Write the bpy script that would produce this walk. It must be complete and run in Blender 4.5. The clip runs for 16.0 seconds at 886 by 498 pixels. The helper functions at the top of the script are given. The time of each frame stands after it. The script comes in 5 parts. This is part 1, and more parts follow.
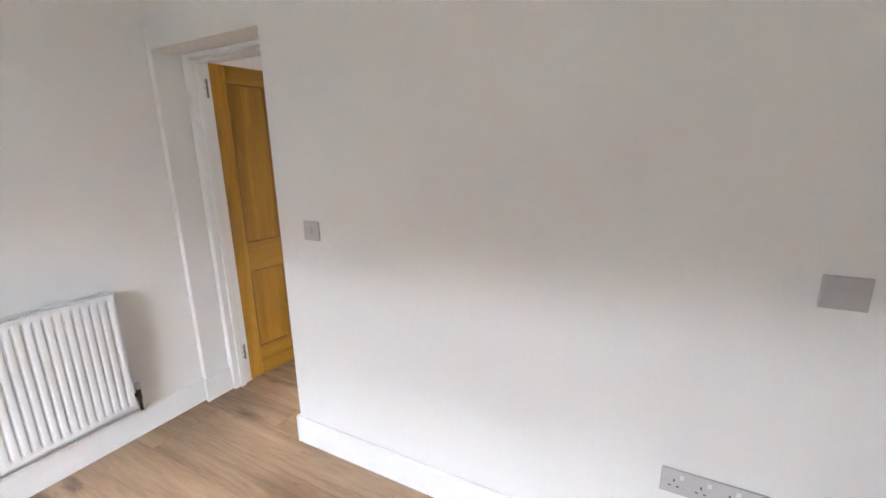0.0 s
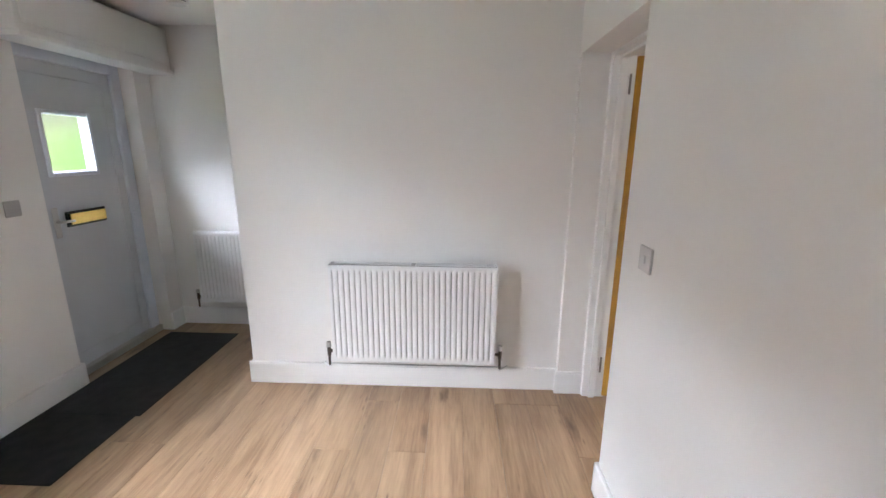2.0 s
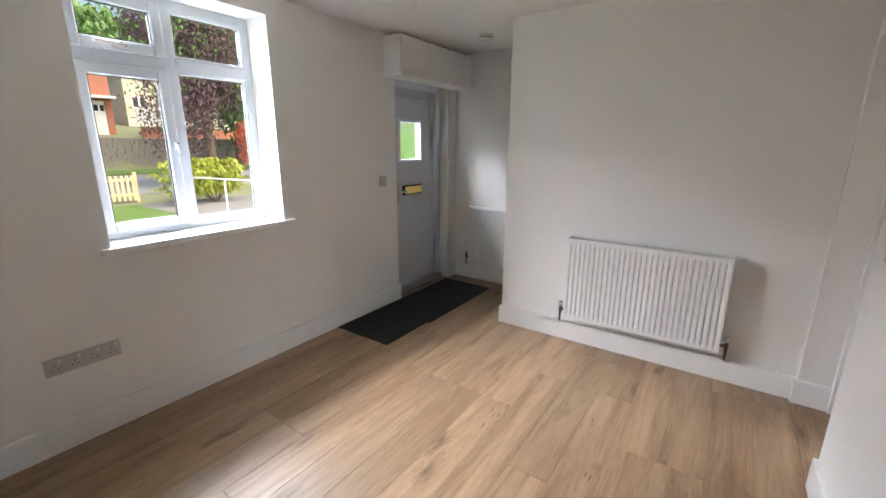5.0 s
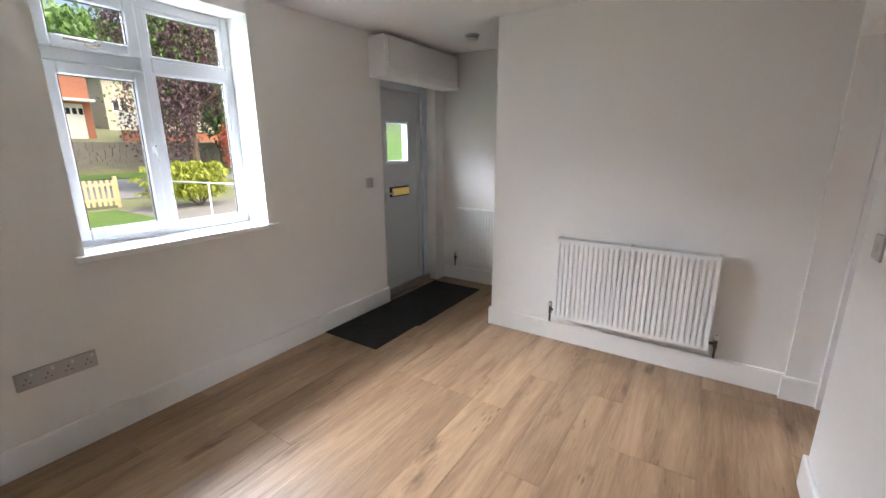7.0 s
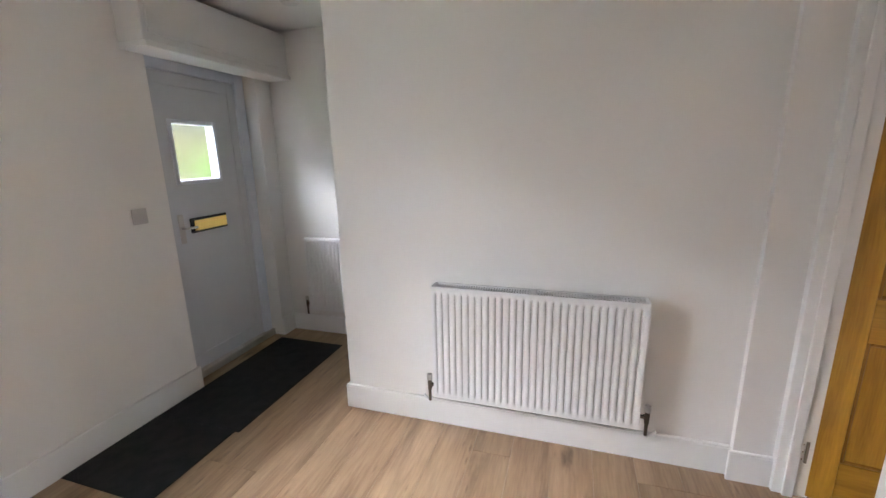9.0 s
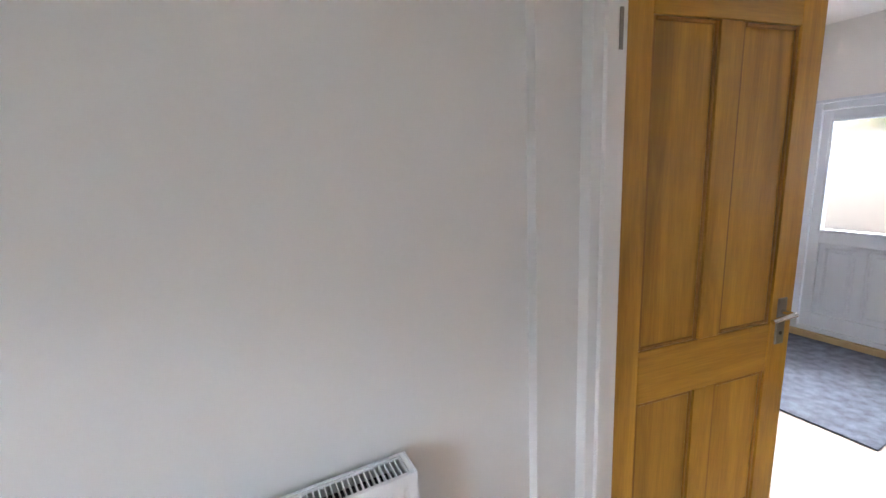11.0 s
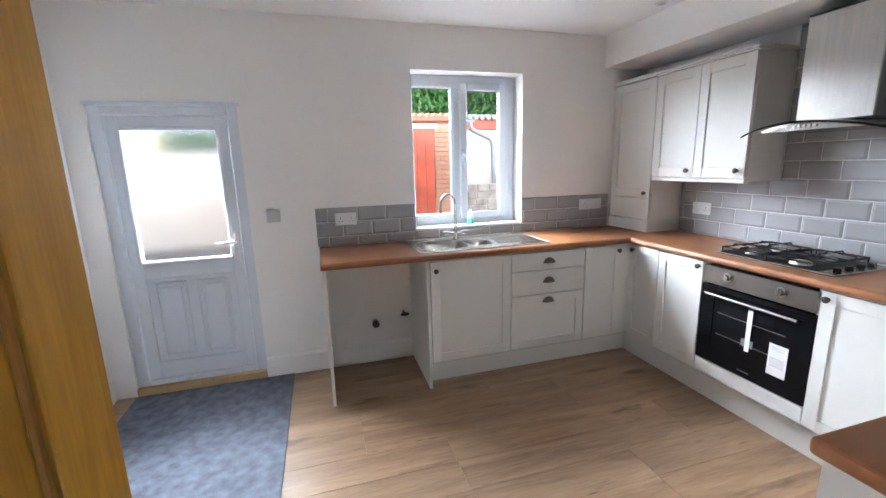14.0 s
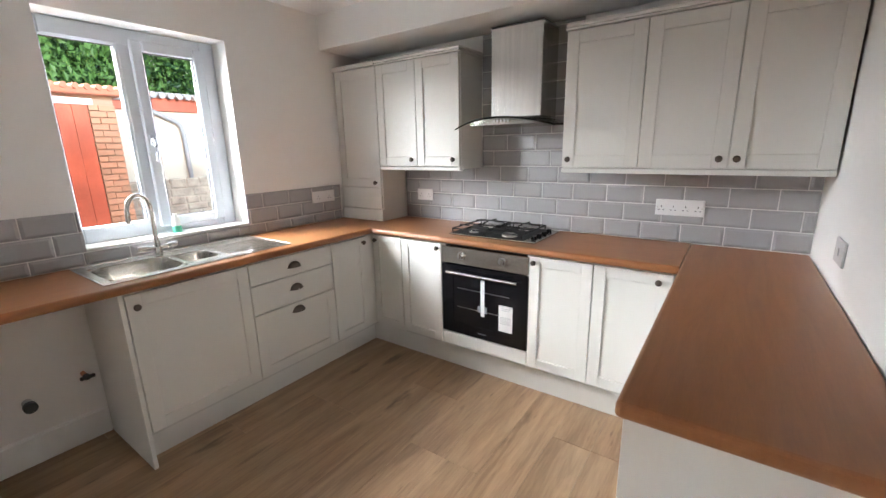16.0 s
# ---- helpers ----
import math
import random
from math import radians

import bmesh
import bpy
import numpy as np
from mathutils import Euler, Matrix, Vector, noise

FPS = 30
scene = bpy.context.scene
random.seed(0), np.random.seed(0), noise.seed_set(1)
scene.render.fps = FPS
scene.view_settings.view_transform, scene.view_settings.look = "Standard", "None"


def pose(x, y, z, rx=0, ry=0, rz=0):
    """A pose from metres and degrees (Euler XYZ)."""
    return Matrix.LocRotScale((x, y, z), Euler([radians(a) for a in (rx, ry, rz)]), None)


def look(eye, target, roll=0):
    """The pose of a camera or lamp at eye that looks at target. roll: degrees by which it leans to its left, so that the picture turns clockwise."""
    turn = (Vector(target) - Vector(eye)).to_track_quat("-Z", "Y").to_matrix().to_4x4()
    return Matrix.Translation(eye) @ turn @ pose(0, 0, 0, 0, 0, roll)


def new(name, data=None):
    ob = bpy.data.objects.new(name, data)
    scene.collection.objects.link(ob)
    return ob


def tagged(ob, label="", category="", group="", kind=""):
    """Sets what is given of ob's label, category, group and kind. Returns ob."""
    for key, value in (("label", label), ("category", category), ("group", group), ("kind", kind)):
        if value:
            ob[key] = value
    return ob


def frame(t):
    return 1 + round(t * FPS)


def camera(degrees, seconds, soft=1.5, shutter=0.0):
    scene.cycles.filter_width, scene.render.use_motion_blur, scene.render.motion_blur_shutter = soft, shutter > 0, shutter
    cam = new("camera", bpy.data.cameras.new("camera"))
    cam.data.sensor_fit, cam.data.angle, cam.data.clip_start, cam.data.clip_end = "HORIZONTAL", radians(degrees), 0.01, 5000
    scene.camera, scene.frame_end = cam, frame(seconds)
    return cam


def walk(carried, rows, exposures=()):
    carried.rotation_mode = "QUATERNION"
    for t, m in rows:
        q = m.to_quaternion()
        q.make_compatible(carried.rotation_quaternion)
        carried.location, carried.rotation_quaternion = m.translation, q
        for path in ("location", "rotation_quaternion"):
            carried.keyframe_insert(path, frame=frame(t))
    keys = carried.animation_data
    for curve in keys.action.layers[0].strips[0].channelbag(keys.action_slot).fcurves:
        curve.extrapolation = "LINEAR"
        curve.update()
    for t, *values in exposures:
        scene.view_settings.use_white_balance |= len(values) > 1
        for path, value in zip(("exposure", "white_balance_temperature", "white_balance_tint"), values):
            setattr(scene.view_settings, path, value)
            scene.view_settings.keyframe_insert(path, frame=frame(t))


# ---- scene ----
PATH = [
    (0, (-1.302, -2.374, 1.473), (0.413, -1.457, 1.003), -1.0),
    (0.5, (-1.106, -2.439, 1.47), (0.271, -1.066, 1.005), -0.6),
    (1, (-0.938, -2.407, 1.459), (0.064, -0.732, 1.02), 0.3),
    (1.5, (-0.766, -2.367, 1.479), (-0.203, -0.497, 1.049), 0.5),
    (2, (-0.635, -2.391, 1.487), (-0.706, -0.448, 1.02), 0.4),
    (2.5, (-0.611, -2.489, 1.493), (-1.226, -0.652, 0.995), 0.1),
    (3, (-0.599, -2.597, 1.471), (-1.544, -0.902, 0.987), 0.0),
    (3.5, (-0.571, -2.757, 1.479), (-1.675, -1.16, 0.998), 0.3),
    (6, (-0.46, -3.025, 1.481), (-1.56, -1.431, 0.984), 0.3),
    (6.5, (-0.469, -3.023, 1.484), (-1.555, -1.418, 0.989), 0.1),
    (7, (-0.5, -2.973, 1.475), (-1.561, -1.349, 0.99), -0.2),
    (7.5, (-0.557, -2.801, 1.477), (-1.567, -1.141, 1.005), -0.5),
    (8, (-0.61, -2.591, 1.475), (-1.546, -0.885, 1.013), -1.0),
    (8.2, (-0.635, -2.479, 1.47), (-1.542, -0.757, 1.011), -1.2),
    (10.3, (-0.84, -1.17, 1.527), (-0.569, 0.749, 1.068), -3.2),
    (10.5, (-0.787, -1.097, 1.537), (-0.39, 0.809, 1.079), -4.0),
    (11, (-0.695, -0.873, 1.497), (0.185, 0.877, 1.114), -2.8),
    (11.5, (-0.559, -0.719, 1.471), (0.748, 0.752, 1.108), -3.1),
    (12, (-0.413, -0.534, 1.482), (1.279, 0.46, 1.093), -3.1),
    (12.5, (-0.224, -0.434, 1.448), (1.661, 0.091, 1.032), -2.1),
    (13, (-0.005, -0.432, 1.46), (1.937, -0.194, 1.046), -1.8),
    (13.5, (0.19, -0.461, 1.472), (2.142, -0.554, 1.048), -1.6),
    (14, (0.385, -0.49, 1.449), (2.267, -1.038, 1.048), -1.5),
    (14.5, (0.524, -0.521, 1.441), (2.229, -1.471, 1.025), -1.5),
    (15, (0.628, -0.597, 1.434), (2.124, -1.85, 0.997), -1.4),
    (15.5, (0.692, -0.592, 1.419), (1.96, -2.07, 0.97), -1.2),
    (16, (0.724, -0.53, 1.442), (1.843, -2.118, 0.968), -1.2),
]
cam = camera(94.1, 16.0)
DOOR_TURN = -8.8
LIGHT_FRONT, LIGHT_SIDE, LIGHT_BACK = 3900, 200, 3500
EXPOSURES = [(0, 1.53, 6320, 7), (1.5, 1.45, 6270, 6), (2.5, 1.22, 6360, 8), (3.5, 0.93, 6600, 8), (8.0, 0.93, 6600, 8), (10.3, 1.46, 6300, 7),
             (11.5, 1.18, 5950, 6), (12.5, 1.2, 5850, 5), (13.5, 1.25, 5700, 3), (14.0, 1.2, 5800, 2), (14.5, 1.1, 6400, 2), (16, 1.15, 6400, 2)]
walk(cam, [(t, look(e, a, r)) for t, e, a, r in PATH], EXPOSURES)

# ---- world, sun and added sky lamps ----
world = bpy.data.worlds.new("sky")
scene.world = world
world.use_nodes = True
wn = world.node_tree.nodes
sky = wn.new("ShaderNodeTexSky")
sky.sky_type = "NISHITA"
sky.sun_disc = False
sky.sun_elevation, sky.sun_rotation = radians(50), radians(70)
sky.air_density, sky.dust_density = 1.0, 7.0
wn["Background"].inputs[1].default_value = 0.2
world.node_tree.links.new(sky.outputs[0], wn["Background"].inputs[0])

sun = new("sun", bpy.data.lights.new("sun", "SUN"))
sun.data.energy, sun.data.angle, sun.data.color = 1.1, radians(25), (1, 0.95, 0.88)
sun.matrix_world = look((0, 0, 20), (-6, -5, 0))


def sky_fill_lamp(name, at, target, w, h, power, color):
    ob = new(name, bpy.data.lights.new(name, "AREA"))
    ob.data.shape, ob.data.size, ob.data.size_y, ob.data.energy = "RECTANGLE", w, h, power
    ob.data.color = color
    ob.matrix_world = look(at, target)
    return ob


# area lamps added outside the windows, out of the panes' view, as extra skylight
sky_fill_lamp("sky_fill_front", (-7.7, -2.3, 5.3), (-3.1, -1.8, 1.6), 10.0, 3.4, LIGHT_FRONT, (0.845, 0.87, 0.99))
sky_fill_lamp("sky_fill_side", (-7.5, -6.2, 3.0), (-3.1, -1.8, 1.6), 7.0, 3.4, LIGHT_SIDE, (0.845, 0.87, 0.99))
sky_fill_lamp("sky_fill_back", (6.7, 2.5, 4.1), (3.0, 1.6, 3.0), 6.8, 4.0, LIGHT_BACK, (0.89, 0.875, 0.95))

# ---- materials ----


def material(name, color, rough=0.6, metal=0.0, scale=6.0, vary=0.06, bump=0.0, bump_scale=120.0, spec=0.5, stretch=(1, 1, 1), coat=0.0, patchy=0.0):
    """Paint, plaster, metal: a base colour that varies at two scales, with fine relief."""
    m = bpy.data.materials.new(name)
    m.use_nodes = True
    t = m.node_tree
    n, l = t.nodes, t.links
    p = n["Principled BSDF"]
    co = n.new("ShaderNodeTexCoord")
    mp = n.new("ShaderNodeMapping")
    mp.inputs["Scale"].default_value = stretch
    l.new(co.outputs["Object"], mp.inputs[0])
    big, fine = n.new("ShaderNodeTexNoise"), n.new("ShaderNodeTexNoise")
    big.inputs["Scale"].default_value, big.inputs["Detail"].default_value = scale, 4
    fine.inputs["Scale"].default_value, fine.inputs["Detail"].default_value = bump_scale, 3
    l.new(mp.outputs[0], big.inputs[0])
    l.new(mp.outputs[0], fine.inputs[0])
    mix = n.new("ShaderNodeMix")
    mix.data_type = "RGBA"
    mix.inputs[6].default_value = (*[max(0, c * (1 - vary)) for c in color], 1)
    mix.inputs[7].default_value = (*[min(1, c * (1 + vary)) for c in color], 1)
    add = n.new("ShaderNodeMath")
    add.operation = "MULTIPLY_ADD"
    add.inputs[1].default_value = 0.35
    l.new(fine.outputs[0], add.inputs[0])
    sc = n.new("ShaderNodeMath")
    sc.operation = "MULTIPLY"
    sc.inputs[1].default_value = 0.65
    l.new(big.outputs[0], sc.inputs[0])
    l.new(sc.outputs[0], add.inputs[2])
    if patchy:
        rg = n.new("ShaderNodeMapRange")
        rg.inputs[1].default_value, rg.inputs[2].default_value = 0.5 - patchy, 0.5 + patchy
        l.new(add.outputs[0], rg.inputs[0])
        l.new(rg.outputs[0], mix.inputs[0])
    else:
        l.new(add.outputs[0], mix.inputs[0])
    l.new(mix.outputs[2], p.inputs["Base Color"])
    p.inputs["Roughness"].default_value, p.inputs["Metallic"].default_value = rough, metal
    p.inputs["Specular IOR Level"].default_value = spec
    p.inputs["Coat Weight"].default_value = coat
    if bump:
        b = n.new("ShaderNodeBump")
        b.inputs["Strength"].default_value, b.inputs["Distance"].default_value = bump, 0.002
        l.new(fine.outputs[0], b.inputs["Height"])
        l.new(b.outputs[0], p.inputs["Normal"])
    return m


def wood(name, dark, light, along=(14, 1.1, 14), rough=0.45, knots=0.0, per_piece=0.18, ring=2.2, knot_color=(0.1, 0.05, 0.02), fine=1.0, bump=0.15, streak=0.0, flecks=0.0):
    """Timber with grain drawn out along one axis; pieces differ by their own random number."""
    m = bpy.data.materials.new(name)
    m.use_nodes = True
    t = m.node_tree
    n, l = t.nodes, t.links
    p = n["Principled BSDF"]
    co, info = n.new("ShaderNodeTexCoord"), n.new("ShaderNodeObjectInfo")
    off = n.new("ShaderNodeVectorMath")
    off.operation = "MULTIPLY_ADD"
    off.inputs[1].default_value = (37.0, 53.0, 29.0)
    comb = n.new("ShaderNodeCombineXYZ")
    for i in range(3):
        l.new(info.outputs["Random"], comb.inputs[i])
    l.new(comb.outputs[0], off.inputs[0])
    l.new(co.outputs["Object"], off.inputs[2])
    mp = n.new("ShaderNodeMapping")
    mp.inputs["Scale"].default_value = along
    l.new(off.outputs[0], mp.inputs[0])
    a, b = n.new("ShaderNodeTexNoise"), n.new("ShaderNodeTexNoise")
    a.inputs["Scale"].default_value, a.inputs["Detail"].default_value, a.inputs["Distortion"].default_value = ring * 0.35, 6, 1.2
    b.inputs["Scale"].default_value, b.inputs["Detail"].default_value = ring * 5 * fine, 4
    l.new(mp.outputs[0], a.inputs[0])
    l.new(mp.outputs[0], b.inputs[0])
    ramp = n.new("ShaderNodeValToRGB")
    ramp.color_ramp.elements[0].position, ramp.color_ramp.elements[1].position = 0.34, 0.66
    ramp.color_ramp.elements[0].color, ramp.color_ramp.elements[1].color = (*dark, 1), (*light, 1)
    add = n.new("ShaderNodeMath")
    add.operation = "MULTIPLY_ADD"
    add.inputs[1].default_value = 0.3
    l.new(b.outputs[0], add.inputs[0])
    sc = n.new("ShaderNodeMath")
    sc.operation = "MULTIPLY"
    sc.inputs[1].default_value = 0.7
    l.new(a.outputs[0], sc.inputs[0])
    l.new(sc.outputs[0], add.inputs[2])
    l.new(add.outputs[0], ramp.inputs[0])
    hsv = n.new("ShaderNodeHueSaturation")
    val = n.new("ShaderNodeMapRange")
    val.inputs[3].default_value, val.inputs[4].default_value = 1 - per_piece, 1 + per_piece
    l.new(info.outputs["Random"], val.inputs[0])
    l.new(val.outputs[0], hsv.inputs["Value"])
    l.new(ramp.outputs[0], hsv.inputs["Color"])
    last = hsv.outputs[0]
    if streak:
        sm = n.new("ShaderNodeMapping")
        sm.inputs["Scale"].default_value = tuple(1.6 if q == min(along) else 11.0 for q in along)
        l.new(off.outputs[0], sm.inputs[0])
        sn = n.new("ShaderNodeTexNoise")
        sn.inputs["Scale"].default_value, sn.inputs["Detail"].default_value, sn.inputs["Distortion"].default_value = 1.0, 5, 0.8
        l.new(sm.outputs[0], sn.inputs[0])
        sr = n.new("ShaderNodeMapRange")
        sr.inputs[1].default_value, sr.inputs[2].default_value, sr.inputs[4].default_value = 0.54, 0.74, streak
        l.new(sn.outputs[0], sr.inputs[0])
        sx = n.new("ShaderNodeMix")
        sx.data_type = "RGBA"
        sx.inputs[7].default_value = (*[c * 0.62 for c in dark], 1)
        l.new(sr.outputs[0], sx.inputs[0])
        l.new(last, sx.inputs[6])
        last = sx.outputs[2]
    if knots:
        vm = n.new("ShaderNodeMapping")
        vm.inputs["Scale"].default_value = tuple(knots * (0.45 if s == min(along) else 1.6) for s in along)
        l.new(off.outputs[0], vm.inputs[0])
        wob = n.new("ShaderNodeTexNoise")
        wob.inputs["Scale"].default_value = 6
        l.new(vm.outputs[0], wob.inputs[0])
        wa = n.new("ShaderNodeVectorMath")
        wa.operation = "MULTIPLY_ADD"
        wa.inputs[1].default_value = (0.35, 0.35, 0.35)
        l.new(wob.outputs["Color"], wa.inputs[0])
        l.new(vm.outputs[0], wa.inputs[2])
        v = n.new("ShaderNodeTexVoronoi")
        v.inputs["Scale"].default_value = 1.0
        l.new(wa.outputs[0], v.inputs[0])
        kr = n.new("ShaderNodeMapRange")
        kr.inputs[1].default_value, kr.inputs[2].default_value, kr.inputs[3].default_value, kr.inputs[4].default_value = 0.04, 0.22, 0.85, 0.0
        l.new(v.outputs["Distance"], kr.inputs[0])
        km = n.new("ShaderNodeMix")
        km.data_type = "RGBA"
        km.inputs[7].default_value = (*knot_color, 1)
        l.new(kr.outputs[0], km.inputs[0])
        l.new(last, km.inputs[6])
        last = km.outputs[2]
    if flecks:
        # short dark checks that follow the grain, gathered in loose clusters
        fm = n.new("ShaderNodeMapping")
        fm.inputs["Scale"].default_value = tuple(9.0 if q == min(along) else 46.0 for q in along)
        l.new(off.outputs[0], fm.inputs[0])
        fv = n.new("ShaderNodeTexVoronoi")
        fv.inputs["Scale"].default_value = 1.0
        l.new(fm.outputs[0], fv.inputs[0])
        fr_ = n.new("ShaderNodeMapRange")
        fr_.inputs[1].default_value, fr_.inputs[2].default_value, fr_.inputs[3].default_value, fr_.inputs[4].default_value = 0.08, 0.34, 1.0, 0.0
        l.new(fv.outputs["Distance"], fr_.inputs[0])
        gm = n.new("ShaderNodeMapping")
        gm.inputs["Scale"].default_value = tuple(2.6 if q == min(along) else 9.0 for q in along)
        l.new(off.outputs[0], gm.inputs[0])
        gn = n.new("ShaderNodeTexNoise")
        gn.inputs["Scale"].default_value, gn.inputs["Detail"].default_value = 1.0, 3
        l.new(gm.outputs[0], gn.inputs[0])
        gr = n.new("ShaderNodeMapRange")
        gr.inputs[1].default_value, gr.inputs[2].default_value, gr.inputs[4].default_value = 0.56, 0.68, flecks
        l.new(gn.outputs[0], gr.inputs[0])
        mu = n.new("ShaderNodeMath")
        mu.operation = "MULTIPLY"
        l.new(fr_.outputs[0], mu.inputs[0])
        l.new(gr.outputs[0], mu.inputs[1])
        fx_ = n.new("ShaderNodeMix")
        fx_.data_type = "RGBA"
        fx_.inputs[7].default_value = (*knot_color, 1)
        l.new(mu.outputs[0], fx_.inputs[0])
        l.new(last, fx_.inputs[6])
        last = fx_.outputs[2]
    l.new(last, p.inputs["Base Color"])
    p.inputs["Roughness"].default_value = rough
    bp = n.new("ShaderNodeBump")
    bp.inputs["Strength"].default_value, bp.inputs["Distance"].default_value = bump, 0.001
    l.new(b.outputs[0], bp.inputs["Height"])
    l.new(bp.outputs[0], p.inputs["Normal"])
    return m


def glass(name, rough=0.0, bumpy=0.0):
    m = bpy.data.materials.new(name)
    m.use_nodes = True
    n, l = m.node_tree.nodes, m.node_tree.links
    p = n["Principled BSDF"]
    p.inputs["Base Color"].default_value = (0.97, 0.99, 0.98, 1)
    p.inputs["Roughness"].default_value = rough
    p.inputs["Transmission Weight"].default_value = 1.0
    p.inputs["IOR"].default_value = 1.01 if not rough else 1.12
    p.inputs["Specular IOR Level"].default_value = 0.5
    if bumpy:
        t = n.new("ShaderNodeTexNoise")
        t.inputs["Scale"].default_value = 90
        b = n.new("ShaderNodeBump")
        b.inputs["Strength"].default_value, b.inputs["Distance"].default_value = bumpy, 0.004
        l.new(t.outputs[0], b.inputs["Height"])
        l.new(b.outputs[0], p.inputs["Normal"])
    return m


WALL = material("matt_white_wall_paint", (0.87, 0.858, 0.84), 0.75, vary=0.015, scale=1.5, bump=0.12, bump_scale=260)
CEIL = material("white_ceiling_paint", (0.89, 0.88, 0.87), 0.8, vary=0.015, scale=1.2, bump=0.1, bump_scale=220)
GLOSS = material("white_gloss_woodwork", (0.88, 0.88, 0.87), 0.3, vary=0.02, scale=3, bump=0.04, bump_scale=60)
# blue-grey of the backlit frames is put into the white plastic's base colour
UPVC = material("backlit_white_upvc", (0.70, 0.745, 0.81), 0.3, vary=0.015, scale=4)
RADW = material("white_enamel", (0.86, 0.865, 0.87), 0.3, vary=0.01, scale=5)
OAK = wood("oak_laminate", (0.225, 0.136, 0.077), (0.43, 0.29, 0.176), along=(9, 0.7, 9), rough=0.40, knots=3.3, per_piece=0.13, knot_color=(0.10, 0.054, 0.03), streak=0.5, flecks=0.75)
GAP = material("dark_joint", (0.22, 0.14, 0.085), 0.9)
PINE = wood("varnished_pine", (0.32, 0.15, 0.015), (0.55, 0.29, 0.036), along=(16, 16, 1.0), rough=0.32, knots=1.6, per_piece=0.1, knot_color=(0.16, 0.06, 0.012), streak=0.6)
PINE_H = wood("varnished_pine_crossgrain", (0.32, 0.15, 0.015), (0.55, 0.29, 0.036), along=(1.0, 16, 16), rough=0.32, per_piece=0.1)
# a darker pine than the door's stiles and panels, for its mouldings
PINE_D = wood("darker_varnished_pine", (0.20, 0.082, 0.010), (0.36, 0.165, 0.022), along=(16, 16, 1.0), rough=0.32, per_piece=0.1)
WORKTOP = wood("wood_effect_laminate", (0.235, 0.093, 0.034), (0.295, 0.122, 0.047), along=(26, 2.2, 26), rough=0.38, per_piece=0.0, ring=2.6, bump=0.03)
WORKTOP_X = wood("wood_effect_laminate_crosswise", (0.235, 0.093, 0.034), (0.295, 0.122, 0.047), along=(2.2, 26, 26), rough=0.38, per_piece=0.0, ring=2.6, bump=0.03)
CAB = material("pale_grey_cabinet_paint", (0.70, 0.69, 0.655), 0.5, vary=0.02, scale=3, bump=0.05, bump_scale=180)
CABIN = material("cabinet_carcass_grey", (0.58, 0.57, 0.54), 0.55, vary=0.03)
STEEL = material("brushed_steel", (0.54, 0.525, 0.50), 0.25, 1.0, scale=3.0, vary=0.16, stretch=(16, 16, 0.5), patchy=0.3, bump=0.05, bump_scale=40)
STEEL.node_tree.nodes["Principled BSDF"].inputs["Anisotropic"].default_value = 0.6
STEEL_H = material("brushed_steel_crosswise", (0.50, 0.48, 0.445), 0.26, 1.0, vary=0.06, stretch=(60, 60, 1), bump=0.05, bump_scale=20)
CHROME = material("chrome", (0.78, 0.78, 0.78), 0.12, 1.0, vary=0.02)
SATIN = material("satin_nickel", (0.55, 0.53, 0.50), 0.32, 1.0, vary=0.05)
DULL = material("dull_nickel", (0.27, 0.26, 0.245), 0.36, 1.0, vary=0.08)
HINGE = material("dull_steel_hinge", (0.30, 0.28, 0.26), 0.45, 1.0, vary=0.1)
BRASSK = material("aged_bronze", (0.12, 0.10, 0.085), 0.35, 0.9, vary=0.25, scale=40)
GOLD = material("polished_brass", (0.80, 0.55, 0.16), 0.22, 1.0, vary=0.04)
BLACK = material("black_enamel", (0.008, 0.008, 0.009), 0.22, vary=0.2, spec=0.3)
IRON = material("cast_iron", (0.006, 0.006, 0.006), 0.8, vary=0.2, bump=0.2)
HOBBLACK = material("black_hob_enamel", (0.006, 0.006, 0.006), 0.5, vary=0.2, spec=0.12)
OVENGLASS = material("dark_oven_glass", (0.005, 0.005, 0.006), 0.05, vary=0.1, spec=0.22)
PLASTIC = material("white_plastic", (0.76, 0.755, 0.75), 0.35, vary=0.01)
GREYPL = material("grey_plastic", (0.55, 0.53, 0.525), 0.4, vary=0.03)
DARKPL = material("dark_plastic", (0.03, 0.03, 0.035), 0.45)
DOORGREY = material("grey_white_composite", (0.60, 0.625, 0.65), 0.4, vary=0.02, stretch=(8, 8, 1), bump=0.05)
MATBLK = material("black_rubber_mat", (0.012, 0.012, 0.014), 0.95, vary=0.6, scale=14, patchy=0.15, bump=0.6, bump_scale=320)
RUG = material("blue_grey_washable_rug", (0.115, 0.125, 0.155), 0.95, vary=0.38, scale=17, patchy=0.13, bump=0.7, bump_scale=300)
TILE = material("glossy_grey_tile", (0.37, 0.365, 0.37), 0.07, vary=0.04, scale=3, coat=0.4)
GROUT = material("pale_grout", (0.76, 0.75, 0.74), 0.85, vary=0.06, scale=20)
CLEAR = glass("clear_glass")
FROST = glass("frosted_glass", 0.2, 0.35)
SMOKED = glass("hood_glass")
BRICK = material("red_brick", (0.40, 0.165, 0.105), 0.85, vary=0.3, scale=9, bump=0.4)
BRICKS = material("buff_brick", (0.43, 0.255, 0.165), 0.85, vary=0.25, scale=9, bump=0.4)
MORTAR = material("mortar", (0.36, 0.27, 0.195), 0.9, vary=0.1)
